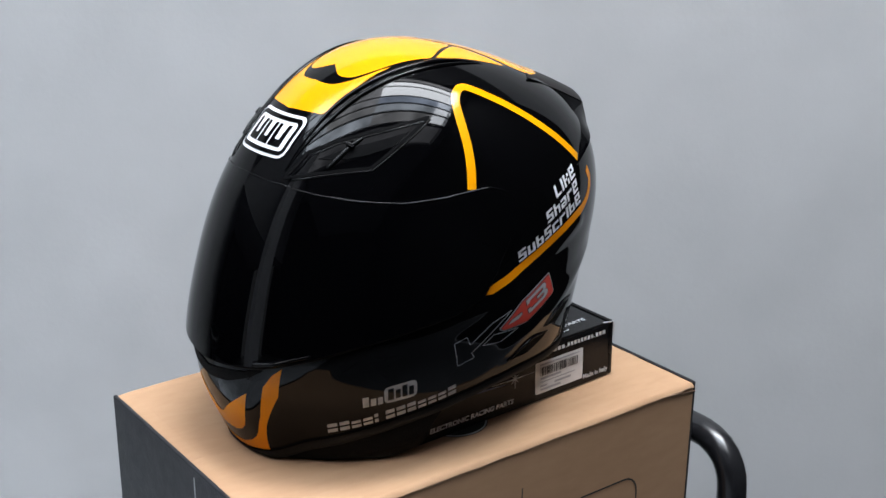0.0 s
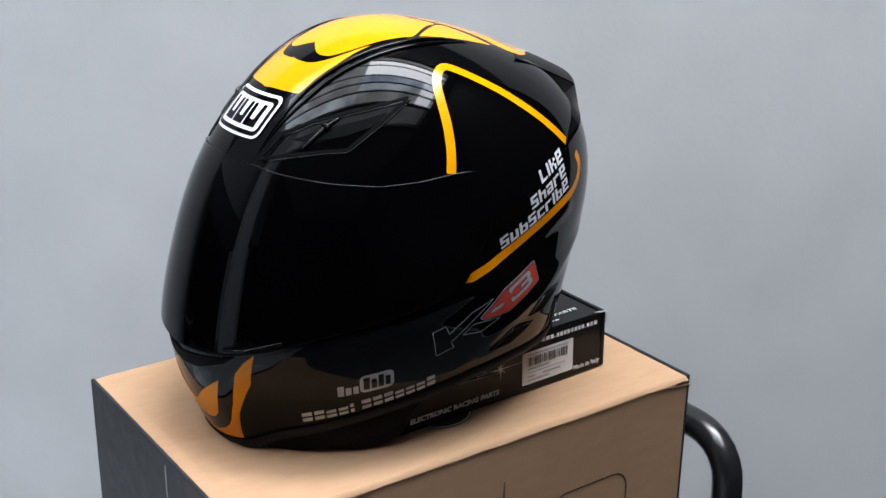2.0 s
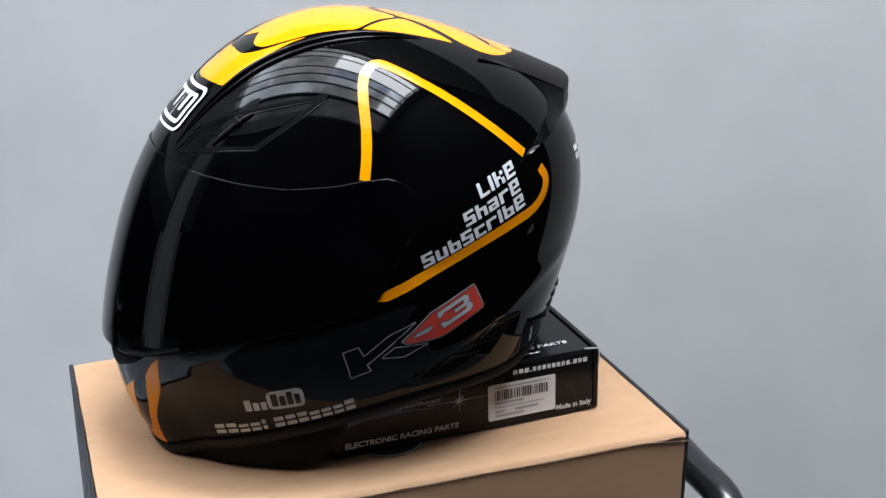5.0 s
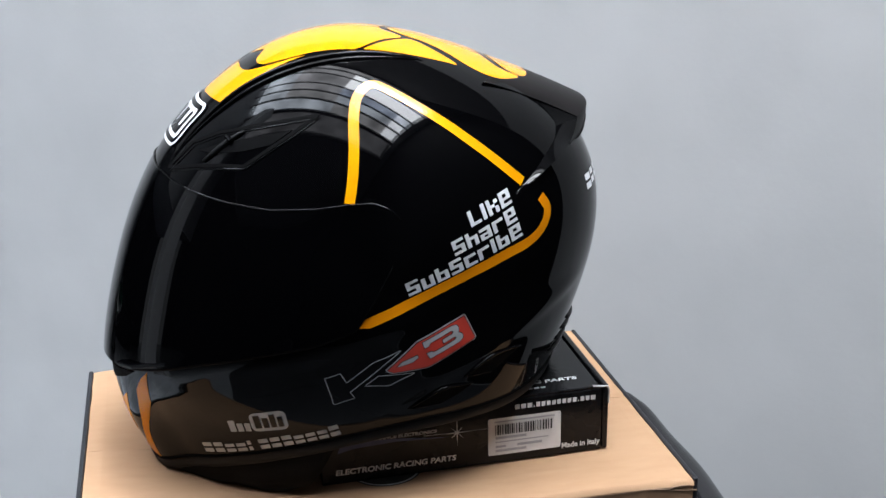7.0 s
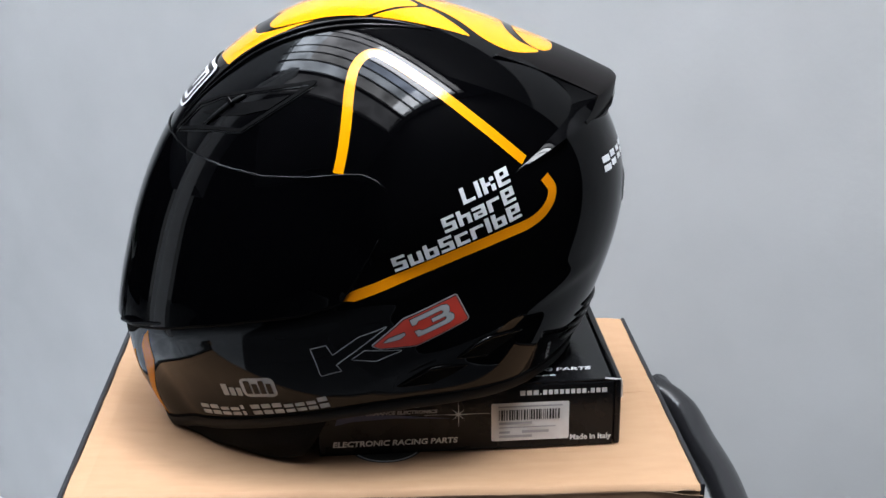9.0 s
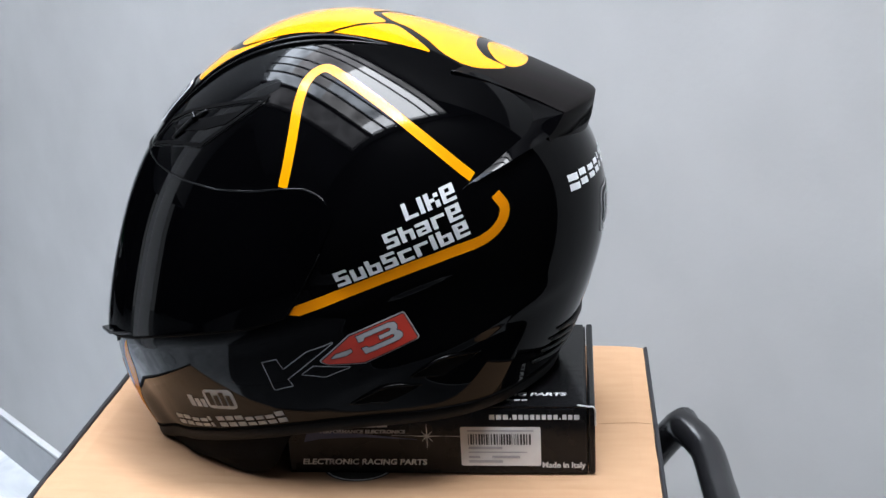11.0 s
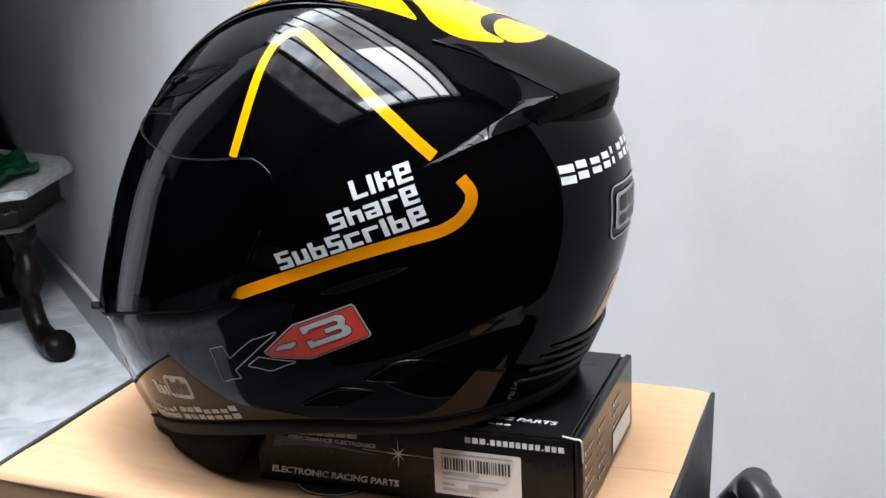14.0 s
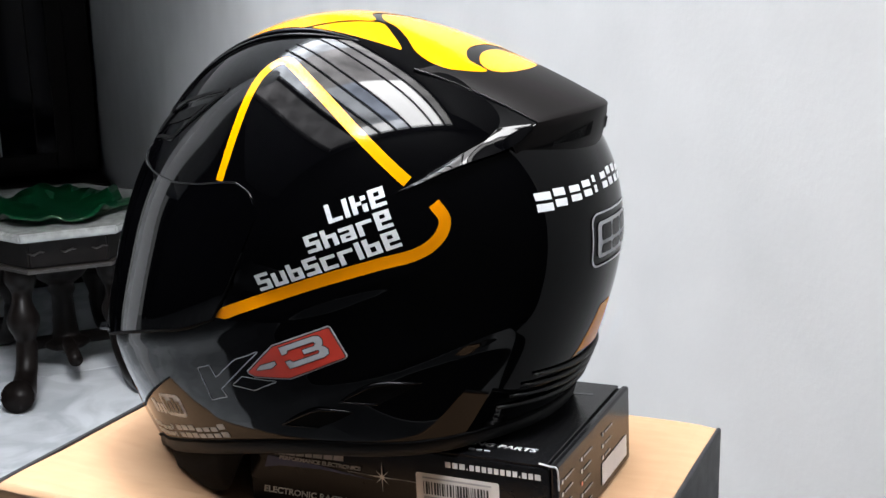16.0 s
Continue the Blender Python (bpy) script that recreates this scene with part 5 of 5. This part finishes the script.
    part("badge", decal([round_loop(-0.0265, 0.0265, 0.9300, 0.9575, 0.005), round_loop(-0.0255, 0.0255, 0.9310, 0.9565, 0.0045)], w, 0.0006), M_SILVER, t, "silver-edged black badge")
    part("badge", decal([round_loop(-0.0215, 0.0215, 0.9345, 0.9530, 0.003)], w, 0.0006), M_SILVER, t)
    for a, b in ((-0.0180, -0.0072), (-0.0054, 0.0054), (0.0072, 0.0180)):
        for z0, z1 in ((0.9365, 0.9412), (0.9432, 0.9512)):
            part("badge_bar", decal([round_loop(a, b, z0, z1, 0.0012)], w, 0.0009), M_BLACK, t)
    for k, (wd, ht) in enumerate(((0.0086, 0.0100), (0.0070, 0.0096), (0.0076, 0.0082), (0.0072, 0.0084), (0.0030, 0.0092), (0.0074, 0.0086), (0.0066, 0.0098), (0.0072, 0.0096), (0.0078, 0.0082), (0.0060, 0.0082), (0.0076, 0.0084), (0.0070, 0.0096))):
        d = -0.0560 + 0.0094 * k
        z = 0.9638 + 0.0040 * (1 - (d / 0.056) ** 2)
        part("name_bar", bars_bm([(d, z, d + wd * 0.92, z + ht * 0.37), (d, z + ht * 0.53, d + wd * 0.92, z + ht * 0.9)], w), M_WHITE, t)
    part("rear_graphic", decal([[(-0.005, 0.9060), (0.012, 0.9060), (0.018, 0.8810), (-0.018, 0.8830)]], w), M_ORANGE, t)
    for k in range(4):
        z = 0.8630 + 0.0048 * k
        half = 0.058 - 0.004 * k
        part("rear_rib", tube_bm([on_rear(d, z + 0.0020 * (d / half) ** 2, 0.0008) for d in np.linspace(-half, half, 25)], 0.0016, 8, [0.35 + 0.65 * math.sin(math.pi * (i + 0.5) / 25) ** 0.5 for i in range(25)]), M_MATT, t, "black plastic rib" if k == 0 else "", smooth=True)
    # ---- brow creases and side vents
    for s in (-1, 1):
        crease = smooth_line([(-0.2900, -0.0310), (-0.2720, -0.0330), (-0.2460, -0.0360), (-0.2200, -0.0410), (-0.1950, -0.0450), (-0.1700, -0.0465), (-0.1500, -0.0465)], 0.004)
        n = len(crease)
        for o in (-1, 1):
            gap = [o * 0.0024 * min(1.0, 4 * min(i + 1, n - i) / n) for i in range(n)]
            part("brow_crease", tube_bm([on_top(x, s * -(d + e) if s > 0 else d + e, 0.0) for (x, d), e in zip(crease, gap)], 0.0018, 8, [min(1, 0.2 + 3 * min(i, n - 1 - i) / n) for i in range(n)]), M_BLACK, t, smooth=True)
        wv = lambda x, z, lift=0.0, s=s: on_side(x, z, lift, s)
        loop = [(-0.2915, 0.9848), (-0.2773, 0.9996), (-0.2639, 1.0064), (-0.2462, 1.0117), (-0.2305, 1.0156), (-0.2124, 1.0196), (-0.2352, 1.0046), (-0.2527, 0.9928), (-0.2654, 0.9915), (-0.2786, 0.9890), (-0.2915, 0.9848)]
        edge = [(a[0] + (b[0] - a[0]) * k / 5, a[1] + (b[1] - a[1]) * k / 5) for a, b in zip(loop, loop[1:]) for k in range(5)] + [loop[-1]]
        vent = part("side_vent", stripe_bm(edge, 0.0019, wv, 0.0004), M_GROOVE, t, "black brow vent with a slider")
        part("vent_edge", tube_bm([wv(x + 0.0006, z - 0.0013, -0.0002) for x, z in edge], 0.0007, 8), M_BLACK, vent, smooth=True)
        part("vent_recess", decal([[(-0.2752, 0.9965), (-0.2605, 1.0030), (-0.2260, 1.0122), (-0.2370, 1.0046), (-0.2511, 1.0000), (-0.2654, 0.9970)]], wv, 0.0004), M_GROOVE, vent)
        lever = smooth_line([(-0.2728, 0.9920), (-0.2650, 0.9985), (-0.2580, 1.0040), (-0.2505, 1.0088)], 0.002)
        part("vent_slider", tube_bm([wv(x, z, 0.0010) for x, z in lever], 0.0011, 8, [0.5 + 0.8 * math.sin(math.pi * (i + 0.5) / len(lever)) for i in range(len(lever))]), M_MATT, vent, smooth=True)
        p = wv(-0.2580, 1.0043, 0.0016)
        nrm = Vector(outward(np.array(p)))
        m = Matrix.Translation(p) @ nrm.to_track_quat("Z", "Y").to_matrix().to_4x4() @ Matrix.Rotation(radians(-30), 4, "Z")
        part("slider_knob", box_bm(-0.0028, 0.0028, -0.0014, 0.0014, -0.0012, 0.0016, 0.0007, m), M_BLACK, vent)
    # ---- visor lift tab
    blade = [Vector(q) for q in ((-0.3215, 0.0800, 0.8735), (-0.3285, 0.0685, 0.8755), (-0.3200, 0.0572, 0.8770), (-0.3015, 0.0440, 0.8828), (-0.3050, 0.0600, 0.8800), (-0.3130, 0.0720, 0.8745))]
    n = len(blade)
    part("visor_tab", facets_bm([tuple(q) for q in blade] + [tuple(q + Vector((0, 0, 0.0020))) for q in blade], [tuple(range(n)), tuple(range(2 * n - 1, n - 1, -1))] + [(k, (k + 1) % n, n + (k + 1) % n, n + k) for k in range(n)], 0.0004), M_VISOR, t, "visor lifting tab")
    # ---- rear wing
    wing = part("spoiler", spoiler_bm(), M_SATIN, t, "satin black rear spoiler with scooped sides", smooth=True)
    part("tail_face", tail_bm(), M_SATIN, wing, smooth=True)
    for s in (0, 1):
        part("side_scoop", scoop_bm(s), M_GROOVE, wing, "black scooped side", smooth=True)
        part("ledge", ledge_bm(s), M_BLACK, wing, "gloss black ledge", smooth=True)
        edge = [Vector(scoop_edge(k / 24)) + Vector((0, 0, 0.0003)) for k in range(25)]
        part("scoop_edge", tube_bm([(q.x, q.y if s == 0 else 2 * MID - q.y, q.z) for q in edge], 0.0007, 8, [0.4 + 1.1 * math.exp(-(((k - 3) / 5) ** 2)) + 0.4 * math.sin(math.pi * k / 24) for k in range(25)]), M_BLACK, wing, smooth=True)
    for s in (-1, 1):
        at = lambda v, w, out=0.0004: wing_edge(s * v) * (1 - w) + wing_foot(s * v) * w + np.array([out + 0.0010 * math.sin(math.pi * w) * (1 - v ** 4), 0, 0])
        span = [(v, np.interp(v, [0.22, 0.60, 0.90], [0.27, 0.46, 0.88]), np.interp(v, [0.22, 0.60, 0.90], [0.56, 0.63, 0.885])) for v in np.linspace(0.22, 0.90, 18)]
        slot = part("vent_slot", loft_bm([[at(v, lo + (hi - lo) * k / 4) for v, lo, hi in span] for k in range(5)]), M_GROOVE, wing, "dark rear vent slot with a mesh")
        for k in range(16):
            v = 0.34 + 0.024 * k
            lo, hi = (np.interp(v, [0.22, 0.60, 0.90], q) for q in ([0.56, 0.63, 0.88], [0.27, 0.46, 0.88]))
            part("slat", tube_bm([Vector(at(v, lo, 0.0005)), Vector(at(v, hi, 0.0005))], 0.00022, 6), M_MATT, slot)
    return t


helmet()


# ---------------------------------------------------------------- floor tiles that show
tile_bm = box_bm(-0.2985, 0.2985, -0.2985, 0.2985, -0.0055, 0.0, 0.0005)
tile_mesh = bpy.data.meshes.new("tile")
tile_bm.to_mesh(tile_mesh)
tile_bm.free()
tile_mesh.materials.append(M_MARBLE)
# Unseen tiles by the wall end are darkened to stand in for shade.
shade_tile_mesh = tile_mesh.copy()
shade_tile_mesh.materials[0] = M_SHADE_TILE
for i in range(9):
    for j in range(9):
        ob = new("tile", shade_tile_mesh if i < 2 else tile_mesh)
        ob.parent = floor
        ob.matrix_local = ROOM @ Matrix.Translation((-0.48 + 0.6 * i, -0.032 + 0.6 * j, 0.0))
